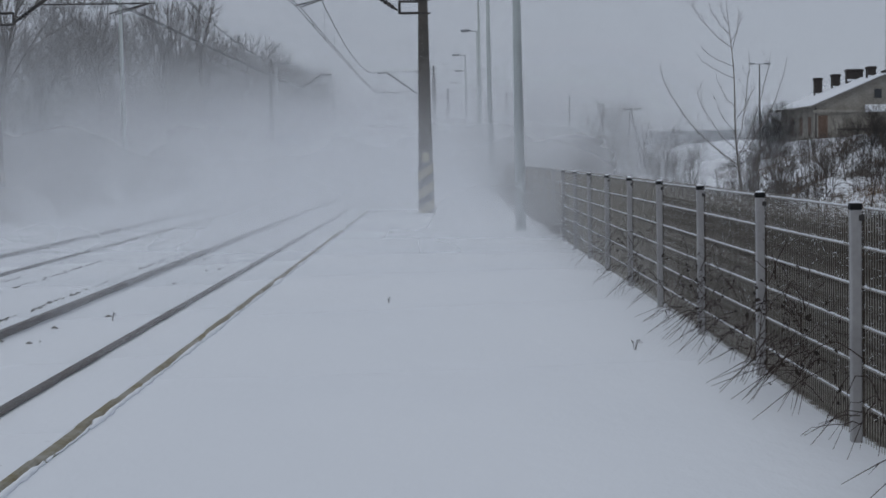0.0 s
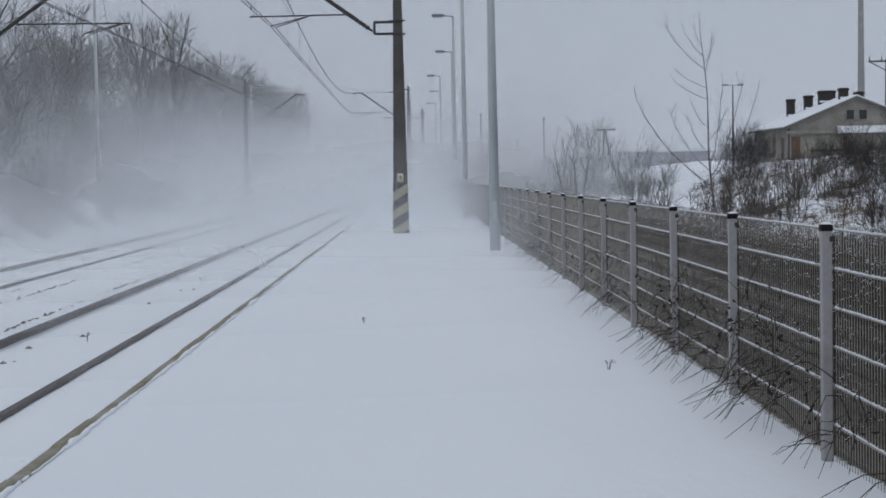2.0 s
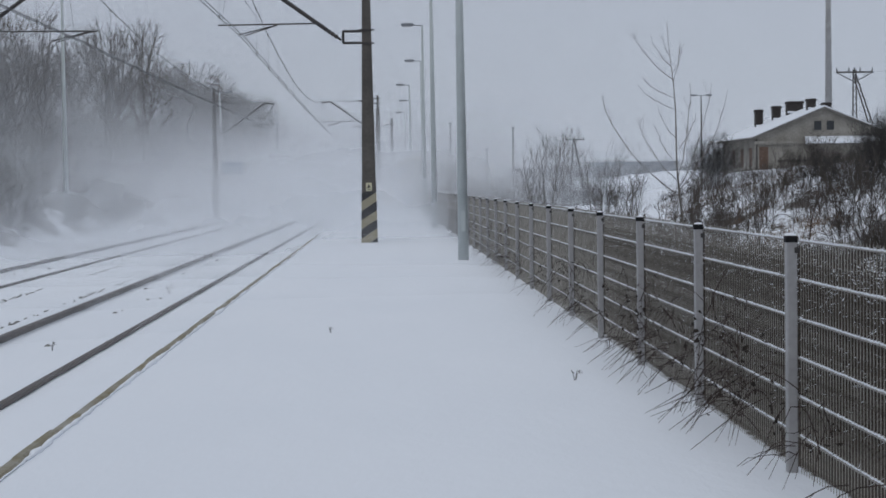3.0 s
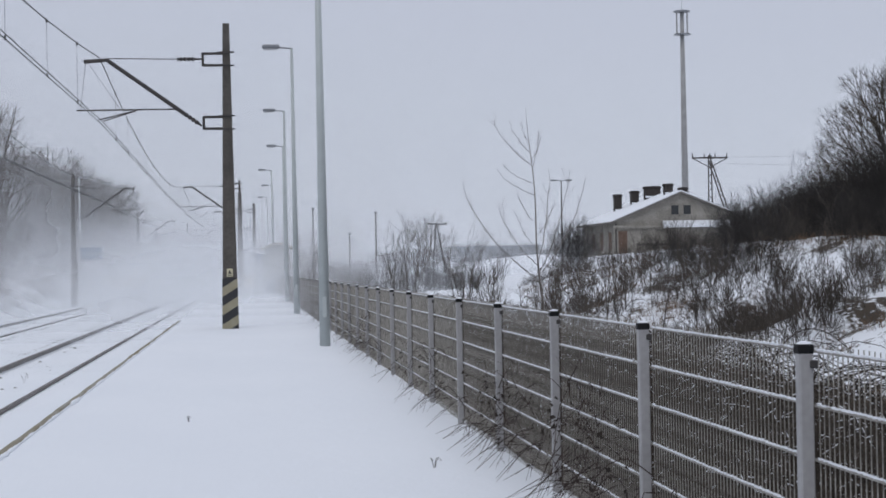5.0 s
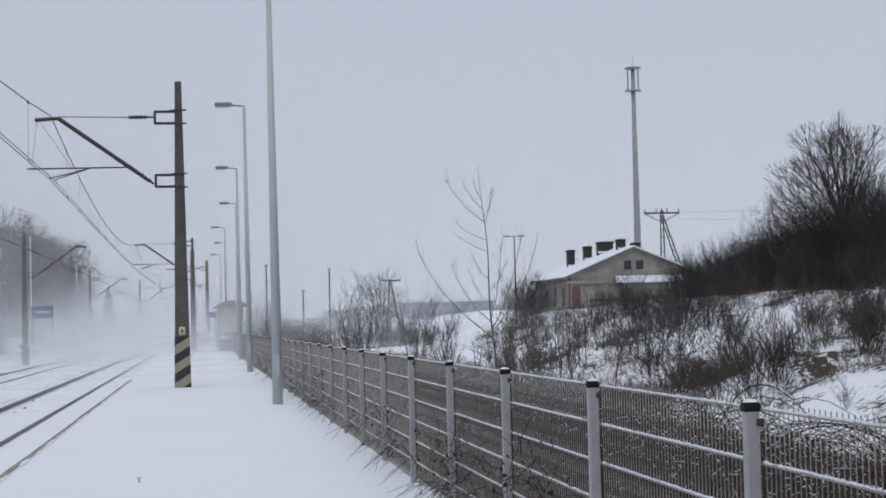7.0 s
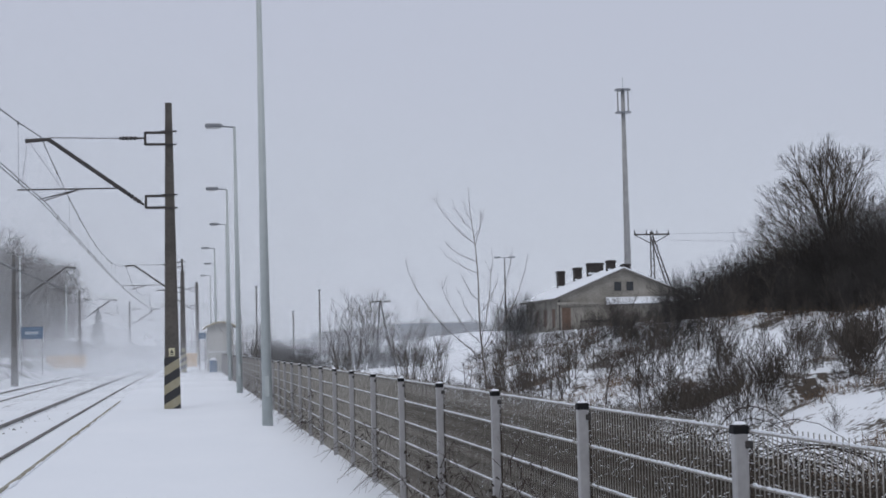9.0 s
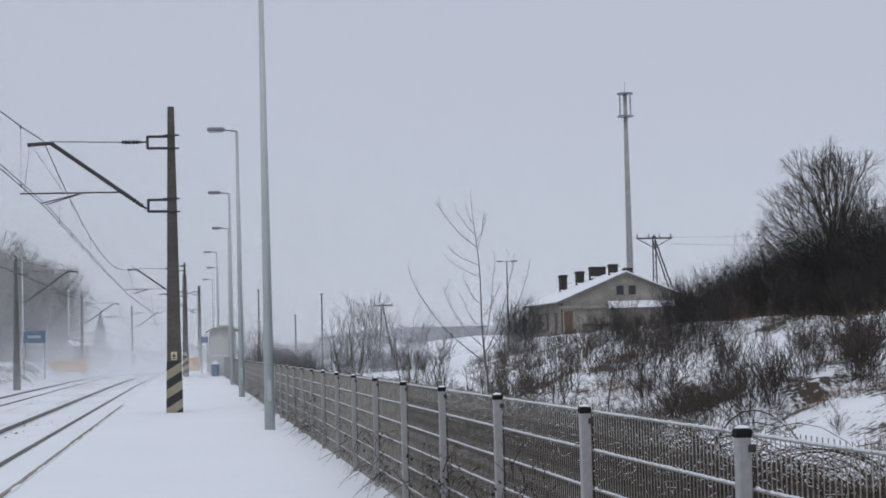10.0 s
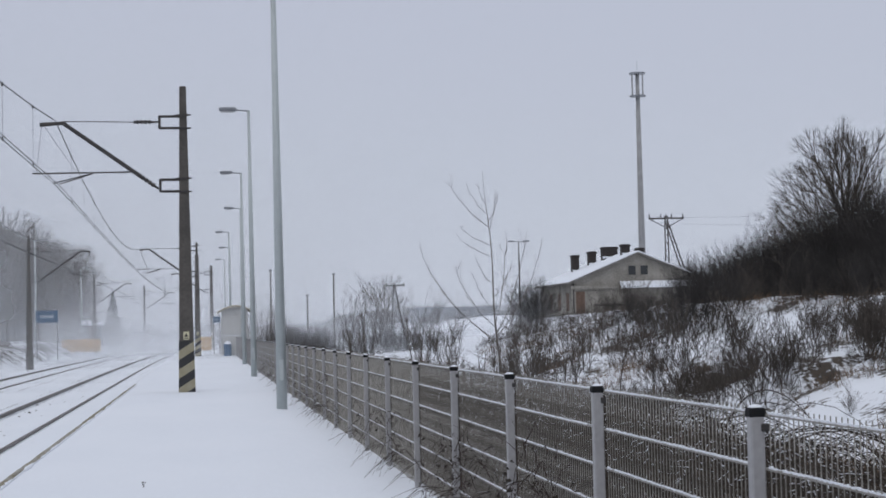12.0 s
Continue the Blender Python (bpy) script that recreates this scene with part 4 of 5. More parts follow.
# ---- old house ----
def build_house():
    house = thing("house", "old single-storey plastered house with snowy gable roof", "house", pose(38, 142, 2.0))
    W, L, H, R = 5.8, 14.5, 3.3, 5.75
    bm = bmesh.new()
    a = [bm.verts.new(v) for v in ((-W, 0, -1), (W, 0, -1), (W, 0, H), (0, 0, R - 0.12), (-W, 0, H))]
    b = [bm.verts.new((v.co.x, L, v.co.z)) for v in a]
    bm.faces.new(a)
    bm.faces.new(list(reversed(b)))
    for i in range(5):
        if i not in (2, 3):
            bm.faces.new((a[i], b[i], b[(i + 1) % 5], a[(i + 1) % 5]))
    part("wall", bm, M_WALL, house)
    for s in (-1, 1):
        bm = bmesh.new()
        vs = []
        for y in (-0.45, L + 0.4):
            vs.append([bm.verts.new(p) for p in ((0, y, R), (s * (W + 0.6), y, H - 0.17), (s * (W + 0.6), y, H - 0.32), (0, y, R - 0.16))])
        for i in range(4):
            bm.faces.new((vs[0][i], vs[0][(i + 1) % 4], vs[1][(i + 1) % 4], vs[1][i]))
        bm.faces.new(vs[0])
        bm.faces.new(list(reversed(vs[1])))
        roof = part("roof", bm, M_ROOFE, house)
        bm = bmesh.new()
        vs = []
        for y in (-0.40, L + 0.35):
            vs.append([bm.verts.new(p) for p in ((0, y, R + 0.02), (s * (W + 0.5), y, H - 0.11), (s * (W + 0.42), y, H - 0.02), (0, y, R + 0.13))])
        for i in range(4):
            bm.faces.new((vs[0][i], vs[0][(i + 1) % 4], vs[1][(i + 1) % 4], vs[1][i]))
        bm.faces.new(vs[0])
        bm.faces.new(list(reversed(vs[1])))
        part("roof_snow", bm, M_SNOW, roof, "white snow blanket")
    for y, xc, w, z0, z1 in ((10.8, -3.1, 0.33, 3.9, 6.05), (9.8, -1.7, 0.35, 4.4, 6.32), (7.8, -0.5, 0.72, 4.9, 6.64), (2.9, -0.25, 0.36, 5.0, 6.62), (5.8, 1.9, 0.34, 4.2, 6.41)):
        stack = part("chimney", boxes((xc - w, xc + w, y, y + 0.8, z0, z1), bevel=0.02), M_BRICK, house, "dark brick chimney")
        part("cap", boxes((xc - w - 0.07, xc + w + 0.07, y - 0.08, y + 0.88, z1 - 0.22, z1 - 0.06), bevel=0.02), M_BRICK, stack)
        part("snow_foot", rod((xc - w, y - 0.05, R + 0.1 - abs(xc) * (R - H) / W), (xc + w, y - 0.05, R + 0.1 - abs(xc) * (R - H) / W), 0.10, 0.06, 6), M_SNOW, stack)
    for x in (-0.85, 0.25):
        win = part("window", boxes((x, x + 0.65, -0.03, 0.05, 3.75, 4.55)), M_GLASS, house, "small dark attic window")
        part("frame", boxes((x - 0.08, x + 0.73, -0.06, -0.01, 3.67, 3.75), (x - 0.08, x + 0.73, -0.06, -0.01, 4.55, 4.63), (x - 0.08, x, -0.06, -0.01, 3.67, 4.63), (x + 0.65, x + 0.73, -0.06, -0.01, 3.67, 4.63)), M_WALL, win)
    part("cornice", boxes((-W - 0.3, W + 0.3, -0.22, 0.0, 2.62, 2.85), (-W - 0.2, W + 0.2, -0.14, 0.0, 2.5, 2.62)), M_WALL, house)
    for x in (-5.85, -2.4, 2.0, 5.6):
        part("pilaster", boxes((x - 0.2, x + 0.2, -0.10, 0.0, -0.8, 2.5)), M_WALL, house)
    part("door", boxes((-5.65, -4.85, -0.04, 0.02, -0.4, 2.35)), M_DOOR, house, "old brown wooden door")
    part("downpipe", rod((-W - 0.06, -0.08, -0.8), (-W - 0.06, -0.08, H - 0.3), 0.07, n=8), M_DARK, house, "dark downpipe at the corner")
    part("gutter", rod((-W - 0.62, -0.4, H - 0.22), (-W - 0.62, L + 0.35, H - 0.22), 0.07, n=6), M_ROOFE, house)
    for y in (2.0, 5.5, 9.0):
        part("window", boxes((-W - 0.03, -W + 0.05, y, y + 1.1, 0.7, 2.3)), M_DOOR, house, "boarded side window")
    porch = part("porch_roof", boxes((-1.6, 6.4, -2.2, -0.1, 2.45, 2.55)), M_ROOFE, house)
    bm = bmesh.new()
    vs = box(bm, -1.65, 6.45, -2.3, -0.08, 2.55, 2.72)
    for v in vs:
        if v.co.y > -1 and v.co.z > 2.6:
            v.co.z += 0.5
    part("porch_snow", bm, M_SNOW, porch, "snow on the porch roof")
    part("porch_wall", boxes((-1.2, 6.0, -1.9, -1.7, -1, 2.45)), M_WALL, house)
    part("lintel", boxes((-4.0, -1.2, -0.12, 0.0, 1.05, 1.2)), M_DARK, house)


build_house()


def build_radio_mast():
    m = thing("radio_mast", "tall grey steel radio mast behind the house", "mast", pose(47.4, 175, 2.0))
    part("shaft", rod((0, 0, -0.5), (0, 0, 26.9), 0.44, 0.20, 16), M_CONC2, m, smooth=True)
    for z in (24.3, 26.8):
        V, F = [], []
        tube(V, F, [Vector((0, 0, z - 0.06)), Vector((0, 0, z + 0.06))], [0.9, 0.9], 16)
        part("platform", (V, F), M_HEAD, m)
    for a in range(4):
        c, s = math.cos(a * 1.57 + 0.6) * 0.8, math.sin(a * 1.57 + 0.6) * 0.8
        part("antenna", rod((c, s, 24.3), (c, s, 26.9), 0.04, n=6), M_CONC2, m)
    part("lightning_rod", rod((0, 0, 26.8), (0, 0, 28.2), 0.03, n=5), M_LAMP, m)
    for z in (4, 9, 14):
        part("collar", rod((0, 0, z), (0, 0, z + 0.25), 0.46 - 0.009 * z, n=16), M_CONC2, m)


build_radio_mast()


def build_power_pole(x, y, h, label, base, brace=2.4, arm=2.0):
    p = thing("power_pole", label, "power pole", pose(x, y, base))
    for name, foot in (("leg", 0.0), ("brace_leg", brace)):
        chords, rungs = [], []
        for s in (-1, 1):
            chords.append(rod((foot + s * 0.28, 0, -0.5), (s * 0.14, 0, h - (0.0 if foot == 0 else 0.5)), 0.075 if h > 9 else 0.045, n=5))
        for i in range(14):
            ta, tb = i / 14, (i + 1) / 14
            s = (-1) ** i
            rungs.append(rod((foot * (1 - ta) + s * (0.28 - 0.14 * ta), 0, ta * h), (foot * (1 - tb) - s * (0.28 - 0.14 * tb), 0, tb * (h - 0.4)), 0.05 if h > 9 else 0.03, n=4))
        leg = part(name, merge(*chords), M_DARK, p)
        part("lattice", merge(*rungs), M_DARK, leg)
    part("crossarm", rod((-arm, 0, h - 0.25), (arm, 0, h - 0.25), 0.045 * arm, n=6), M_DARK, p)
    for s in (-1, 1):
        part("stay", rod((s * arm * 0.95, 0, h - 0.3), (0, 0, h - 1.3), 0.05, n=5), M_DARK, p)
    for u in (-0.95, -0.3, 0.0, 0.3, 0.95):
        xx = u * arm
        part("insulator", rod((xx, 0, h - 0.2), (xx, 0, h + 0.25), 0.07, 0.05, 6), M_DARK, p)


build_power_pole(50.2, 175, 11.1, "dark lattice power pole with a crossarm behind the house", 2.0, 3.6)


def build_a_pole(x, y, h, base):
    """Two wooden legs leaning together under a crossarm."""
    p = thing("power_pole", "distant dark two-legged wooden power pole", "power pole", pose(x, y, base))
    part("leg", rod((-0.55, 0, -0.5), (0, 0, h), 0.13, 0.09, 7), M_DARK, p)
    part("leg", rod((1.5, 0, -0.5), (0.1, 0, h - 0.2), 0.13, 0.09, 7), M_DARK, p)
    part("crossarm", boxes((-0.95, 1.25, -0.06, 0.06, h - 0.22, h - 0.08)), M_DARK, p)
    part("spreader", boxes((-0.3, 0.8, -0.05, 0.05, h * 0.5, h * 0.5 + 0.12)), M_DARK, p)
    for xx in (-0.85, 0.05, 1.15):
        part("insulator", rod((xx, 0, h - 0.1), (xx, 0, h + 0.16), 0.05, 0.04, 6), M_DARK, p)


build_a_pole(21.8, 190, 7.6, -1.0)
cab = thing("power_line", "thin sagging power line above the bank", "power line")
for dz in (0.0, -0.7):
    part("cable", line([(52 + 30 * t, 175 - 60 * t, 12.9 + dz * (1 + 2 * t) - 0.3 * t - 4.0 * t * (1 - t)) for t in [i / 12 for i in range(13)]], 0.011, 4), M_CABLE, cab)
lamp_post(28.9, 150, h=8.3, arms=2, lower=1.0, label="double-headed lamp post beyond the bank", mat=M_DARK)
for x, y, h in ((15.6, 200, 9.2), (12.7, 205, 6.8), (8.0, 200, 9.8)):
    q = thing("pole", "distant slim dark pole in the haze", "pole", pose(x, y, -1))
    part("shaft", rod((0, 0, -0.5), (0, 0, h), 0.14, 0.09, 6), M_CONC, q)
    part("head", boxes((-0.2, 0.2, -0.15, 0.15, h - 0.08, h + 0.14), bevel=0.04), M_HEAD, q)


# ---- shelter and small station things ----
def build_shelter():
    sh = thing("platform_shelter", "grey platform shelter with a curved roof", "shelter", pose(1.1, 106.5, 0))
    part("side_panel", boxes((0, 1.65, 0, 0.06, 0.05, 2.5), bevel=0.01), M_SHELT, sh)
    part("side_panel", boxes((0, 1.65, 5.0, 5.06, 0.05, 2.5), bevel=0.01), M_SHELT, sh)
    part("back_panel", boxes((1.6, 1.66, 0.06, 5.0, 0.05, 2.5), bevel=0.01), M_SHELT, sh)
    part("rail", boxes((0.02, 1.6, -0.03, 0.0, 1.25, 1.32)), M_WHITE, sh)
    V, F = [], []
    n = 12
    for y in (-0.35, 5.4):
        for off in (0.0, 0.1):
            for i in range(n + 1):
                t = i / n
                V.append((-0.25 + 2.15 * t, y, 2.48 + 0.65 * math.sin(math.pi * (0.12 + 0.70 * t)) + off))
    k = n + 1
    for i in range(n):
        F += [(i, i + 1, 2 * k + i + 1, 2 * k + i), (k + i, 3 * k + i, 3 * k + i + 1, k + i + 1), (i, k + i, k + i + 1, i + 1), (2 * k + i, 2 * k + i + 1, 3 * k + i + 1, 3 * k + i)]
    F += [(0, 2 * k, 3 * k, k), (n, k + n, 3 * k + n, 2 * k + n)]
    part("roof", (V, F), M_CREAM, sh)
    part("gable_fill", ([(-0.0, 0.02, 2.5), (1.66, 0.02, 2.5)] + [(1.66 - 1.66 * i / 8, 0.02, 2.46 + 0.65 * math.sin(math.pi * (0.12 + 0.70 * (1.91 - 1.66 * i / 8) / 2.15))) for i in range(9)], [tuple(range(11))]), M_SHELT, sh)
    binn = thing("litter_bin", "dark blue litter bin with a snow cap by the shelter", "bin", pose(1.45, 105.9, 0))
    part("body", rod((0, 0, 0), (0, 0, 0.75), 0.24, 0.26, 12), M_BLUE, binn)
    part("snow_cap", rod((0, 0, 0.75), (0, 0, 0.93), 0.27, 0.12, 12), M_SNOW, binn)


build_shelter()


def build_sign(x, y, z, w, h, label):
    s = thing("station_sign", label, "sign", pose(x, y, z))
    part("board", boxes((0, w, -0.03, 0.03, 2.2, 2.2 + h), bevel=0.01), M_BLUE, s)
    part("lettering", boxes((w * 0.2, w * 0.8, -0.036, -0.031, 2.2 + h * 0.38, 2.2 + h * 0.62)), M_LETTER, s, "unreadable white name bar")
    for xx in (0.05, w - 0.05):
        part("post", rod((xx, 0.06, -0.2), (xx, 0.06, 2.3 + h), 0.04, n=6), M_GALV, s)


build_sign(-11.0, 112, 0.2, 1.42, 0.80, "blue station sign on two posts across the tracks")
build_sign(0.62, 118, 0.0, 0.5, 0.42, "small blue station sign near the shelter")
def build_hut(x, y):
    hut = thing("hut", "small grey hut with a snowy roof by the tracks", "hut", pose(x, y, height(x, y) - 0.2))
    part("wall", boxes((0, 1.8, 0, 2.2, 0, 2.0)), M_SHED, hut)
    bm = bmesh.new()
    for v in box(bm, -0.2, 2.0, -0.25, 2.45, 2.0, 2.16):
        if v.co.x < 0.5 and v.co.z > 2.1:
            v.co.z += 0.42
    part("roof_snow", bm, M_SNOW, hut, "snow on the sloping roof")
    part("door", boxes((0.55, 1.25, -0.03, 0.02, 0.05, 1.85), bevel=0.01), M_DOOR, hut)


build_hut(-12.2, 172)
for x, y, w in ((-12.2, 146, 3.3), (-0.4, 132, 0.95)):
    b = thing("barrier", "orange plastic barrier boards half hidden by blowing snow", "barrier", pose(x, y, min(0.0, height(x, y)) if x < -5 else 0.0))
    for i in range(3):
        part("board", boxes((0, w, -0.03, 0.03, 0.1 + 0.36 * i, 0.445 + 0.36 * i), bevel=0.01), M_ORANGE, b)
    for xx in (0.1, w - 0.1):
        part("post", boxes((xx - 0.04, xx + 0.04, 0.03, 0.1, -0.6, 1.2)), M_WHITE, b)


# spruce across the tracks
def build_spruce(x, y, h, wide=0.22):
    t = thing("spruce", "dark spruce tree in drifting snow", "tree", pose(x, y, height(x, y)))
    part("trunk", rod((0, 0, -0.2), (0, 0, h * 0.97), 0.16, 0.02, 7), M_BARK, t)
    r = random.Random(3)
    V, F = [], []
    for i in range(900):
        u = r.random() ** 0.8
        z = h * (0.08 + 0.9 * u)
        a = r.uniform(0, 6.28)
        reach = ((1 - u) * h * wide + 0.10) * r.uniform(0.7, 1.1) * (0.92 + 0.12 * math.sin(u * 40 + 1.5 * math.sin(a)))
        tip = Vector((math.cos(a) * reach * r.uniform(0.6, 1.1), math.sin(a) * reach * r.uniform(0.6, 1.1), z - reach * 0.3))
        tube(V, F, [Vector((0, 0, z)), tip * 0.6 + Vector((0, 0, z * 0.4 + 0.05)), tip], [0.05, 0.15, 0.03], 4)
    part("crown", (V, F), M_PINE, t)


build_spruce(-11.35, 212, 7.0, 0.27)
build_spruce(-21.8, 95, 7.6, 0.30)


# ---- brambles, grass, distance ----
def build_brambles():
    r = random.Random(31)
    V, F = [], []
    SV, SF = [], []
    for i in range(9400):
        y = 2.5 + 47 * r.random() ** 2.05
        x = FX + 0.12 + abs(r.gauss(0, 1.5))
        a = r.uniform(0, 6.28)
        L, hgt = r.uniform(0.4, 1.3), r.uniform(0.15, 0.95)
        z = height(x, y)
        d = Vector((math.cos(a), math.sin(a), 0))
        p = Vector((x, y, z + r.uniform(-0.05, 0.85)))
        arch = max(0.03, min(hgt * 0.6, (1.09 if y > 18 else 1.0) - p.z - r.uniform(0, 0.15)))
        pts = []
        steps = 9 if y < 20 else 5
        for k in range(steps):
            t = k / (steps - 1)
            q = p + d * (L * (t - 0.3)) + Vector((r.gauss(0, 0.008), r.gauss(0, 0.008), arch * (1 - (2 * t - 1) ** 2)))
            q.x = max(q.x, FX + 0.06)
            pts.append(q)
        rad = r.uniform(0.0020, 0.0046)
        tube(V, F, pts, [rad * (1 - 0.5 * max(0.0, k / (steps - 1) - 0.5) * 2) for k in range(steps)], 3)
        if y < 24 and r.random() < 0.75:
            for k in range(r.randint(5, 11)):
                j, u = r.randint(0, steps - 2), r.uniform(0, 0.6)
                way = (pts[j + 1] - pts[j])
                if abs(way.z) > 0.55 * way.length:
                    continue
                q0 = pts[j].lerp(pts[j + 1], u)
                q1 = q0 + way.normalized() * r.uniform(0.008, 0.035)
                up = Vector((0, 0, rad * 0.9))
                tube(SV, SF, [q0 + up, q1 + up], [rad * 0.40, rad * 0.60], 3)
    tagged(part("bramble_thicket", (V, F), M_BRAM), "tangled dry bramble stems behind the fence", "brambles", kind="stuff")
    tagged(part("bramble_snow", (SV, SF), M_SNOW), "thin frost and snow on bramble stems", "snow", kind="stuff")


build_brambles()


def bramble_clump(y, seed, size=1.0):
    """Dark arching stems that come through the mesh onto the platform."""
    r = random.Random(seed)
    c = thing("bramble", "dark withered bramble growing through the fence", "bramble", pose(FX - 0.03, y, 0), "brambles on the fence")
    LV, LF = [], []
    for i in range(int((9 if y < 22 else 8) * size)):
        V, F = [], []
        side = -1 if r.random() < 0.78 else 1
        p = Vector((r.uniform(0.0, 0.06), r.gauss(0, 0.42), r.uniform(0.05, 0.62) * min(size, 1.2)))
        reach, run, up = r.uniform(0.06, 0.42), r.gauss(0, 0.35), r.uniform(0.02, 0.30)
        drop = p.z - r.uniform(0.0, 0.7) * p.z
        pts = []
        for k in range(8):
            t = k / 7
            pts.append(p + Vector((side * reach * t, run * t, up * math.sin(t * 3.0) - drop * t * t)) + Vector((r.gauss(0, 0.010), r.gauss(0, 0.010), r.gauss(0, 0.010))))
        for q in pts:
            q.z = max(q.z, 0.012)
        rad = r.uniform(0.0022, 0.0046)
        tube(V, F, pts, [rad * (1 - 0.09 * k) for k in range(8)], 4)
        if r.random() < 0.35:
            for k in (2, 4, 6):
                tube(V, F, [pts[k], pts[k] + Vector((r.gauss(0, 0.06), r.gauss(0, 0.06), r.gauss(0.02, 0.06)))], [0.002, 0.001], 3)
        part("cane", (V, F), M_CANE, c)
    for i in range(int(7 * size)):
        # short canes that droop out of the mesh onto the snow
        V, F = [], []
        p = Vector((0.0, r.gauss(0, 0.6), r.uniform(0.10, 0.34)))
        tip = Vector((-r.uniform(0.10, 0.46), p.y + r.gauss(-0.12, 0.14), r.uniform(0.0, 0.06)))
        mid = p.lerp(tip, 0.5) + Vector((0, r.gauss(0, 0.02), r.uniform(0.01, 0.07)))
        tube(V, F, [p, p.lerp(mid, 0.6) + Vector((0, 0, 0.015)), mid, tip], [0.0034, 0.003, 0.0026, 0.0015], 4)
        tube(V, F, [mid, mid + Vector((-r.uniform(0.02, 0.08), r.gauss(0, 0.05), -r.uniform(0.0, 0.06)))], [0.0025, 0.001], 3)
        part("cane", (V, F), M_CANE, c)
    for i in range(int((24 if y < 14 else 16) * size)):
        knot = 1 if r.random() < 0.5 else -1
        q = Vector((r.gauss(-0.06, 0.04), knot * 0.22 + r.gauss(0, 0.07), 0.36 + 0.12 * knot + r.gauss(0, 0.09)))
        a, b = Vector((r.gauss(0, 1), r.gauss(0, 1), r.gauss(0, 1))).normalized(), Vector((r.gauss(0, 1), r.gauss(0, 1), r.gauss(0, 1))).normalized()
        s = r.uniform(0.010, 0.024)
        n = a.cross(b).normalized() * s * 0.35
        o = len(LV)
        LV += [q - a * s, q + b * s * 0.7 + n, q + a * s, q - b * s * 0.7 + n]
        LF += [(o, o + 1, o + 2), (o, o + 2, o + 3)]
    part("leaves", (LV, LF), M_LEAF, c, "withered dark leaves")


for i, (y, s) in enumerate(((7.6, 0.5), (8.7, 1.0), (9.5, 1.5), (10.3, 1.4), (11.6, 1.1), (12.6, 1.5), (13.3, 1.0), (14.9, 0.7), (17.2, 1.2), (18.4, 0.8), (21.5, 0.9), (25.5, 1.0), (28.0, 1.2), (29.5, 1.0), (32.5, 1.0), (36, 0.9), (40, 1.1), (45, 1.1), (50, 1.1), (56, 1.1))):
    bramble_clump(y, 100 + i, s)


def long_cane(x, y, points, label):
    """A long bramble cane that arches over the thicket; points are (along x, height)."""
    c = thing("bramble", label, "bramble", pose(x, y, 0), "brambles on the fence")
    r = random.Random(int(y * 10))
    V, F, pts = [], [], []
    n = 14
    for i in range(n + 1):
        t = i / n
        (xa, za), (xb, zb), (xc, zc) = points
        pts.append(Vector(((1 - t) ** 2 * xa + 2 * t * (1 - t) * xb + t * t * xc, 0.1 * t, (1 - t) ** 2 * za + 2 * t * (1 - t) * zb + t * t * zc)))
    tube(V, F, pts, [0.0075 - 0.0045 * i / n for i in range(n + 1)], 5)
    for i in range(3, n, 3):
        tube(V, F, [pts[i], pts[i] + Vector((r.gauss(0, 0.06), r.gauss(0, 0.06), r.uniform(0.0, 0.08)))], [0.003, 0.001], 3)
    part("cane", (V, F), M_CANE, c)


long_cane(4.05, 16, ((0.0, 0.4), (0.02, 1.5), (0.34, 1.36)), "long dark bramble cane arching above the fence")
long_cane(3.85, 12, ((0.0, 0.7), (0.32, 1.28), (0.80, 0.62)), "dark bramble cane bowed over snow behind the fence")
long_cane(4.6, 21, ((0.0, 0.3), (0.25, 1.25), (0.60, 0.95)), "thin bramble cane behind the fence")


def weed(x, y, h, seed):
    r = random.Random(seed)
    w = thing("weed", "small dry weed poking out of the snow", "weed", pose(x, y, height(x, y)))
    for i in range(3):
        a = r.uniform(0, 6.28)
        tip = Vector((math.cos(a) * h * 0.35, math.sin(a) * h * 0.35, h * r.uniform(0.6, 1.0)))
        part("stalk", line([(0, 0, -0.03), tip * 0.5 + Vector((0, 0, 0.1 * h)), tip, tip + Vector((0.02, 0, -0.25 * h))], 0.003, 4), M_CANE, w)


for i, (x, y, h) in enumerate(((1.34, 12.24, 0.10), (-0.61, 16.5, 0.06), (-2.16, 14.65, 0.22), (-2.14, 14.8, 0.10), (-3.96, 19.4, 0.13), (-3.89, 29.4, 0.2), (1.93, 14.7, 0.1))):
    weed(x, y, h, 300 + i)


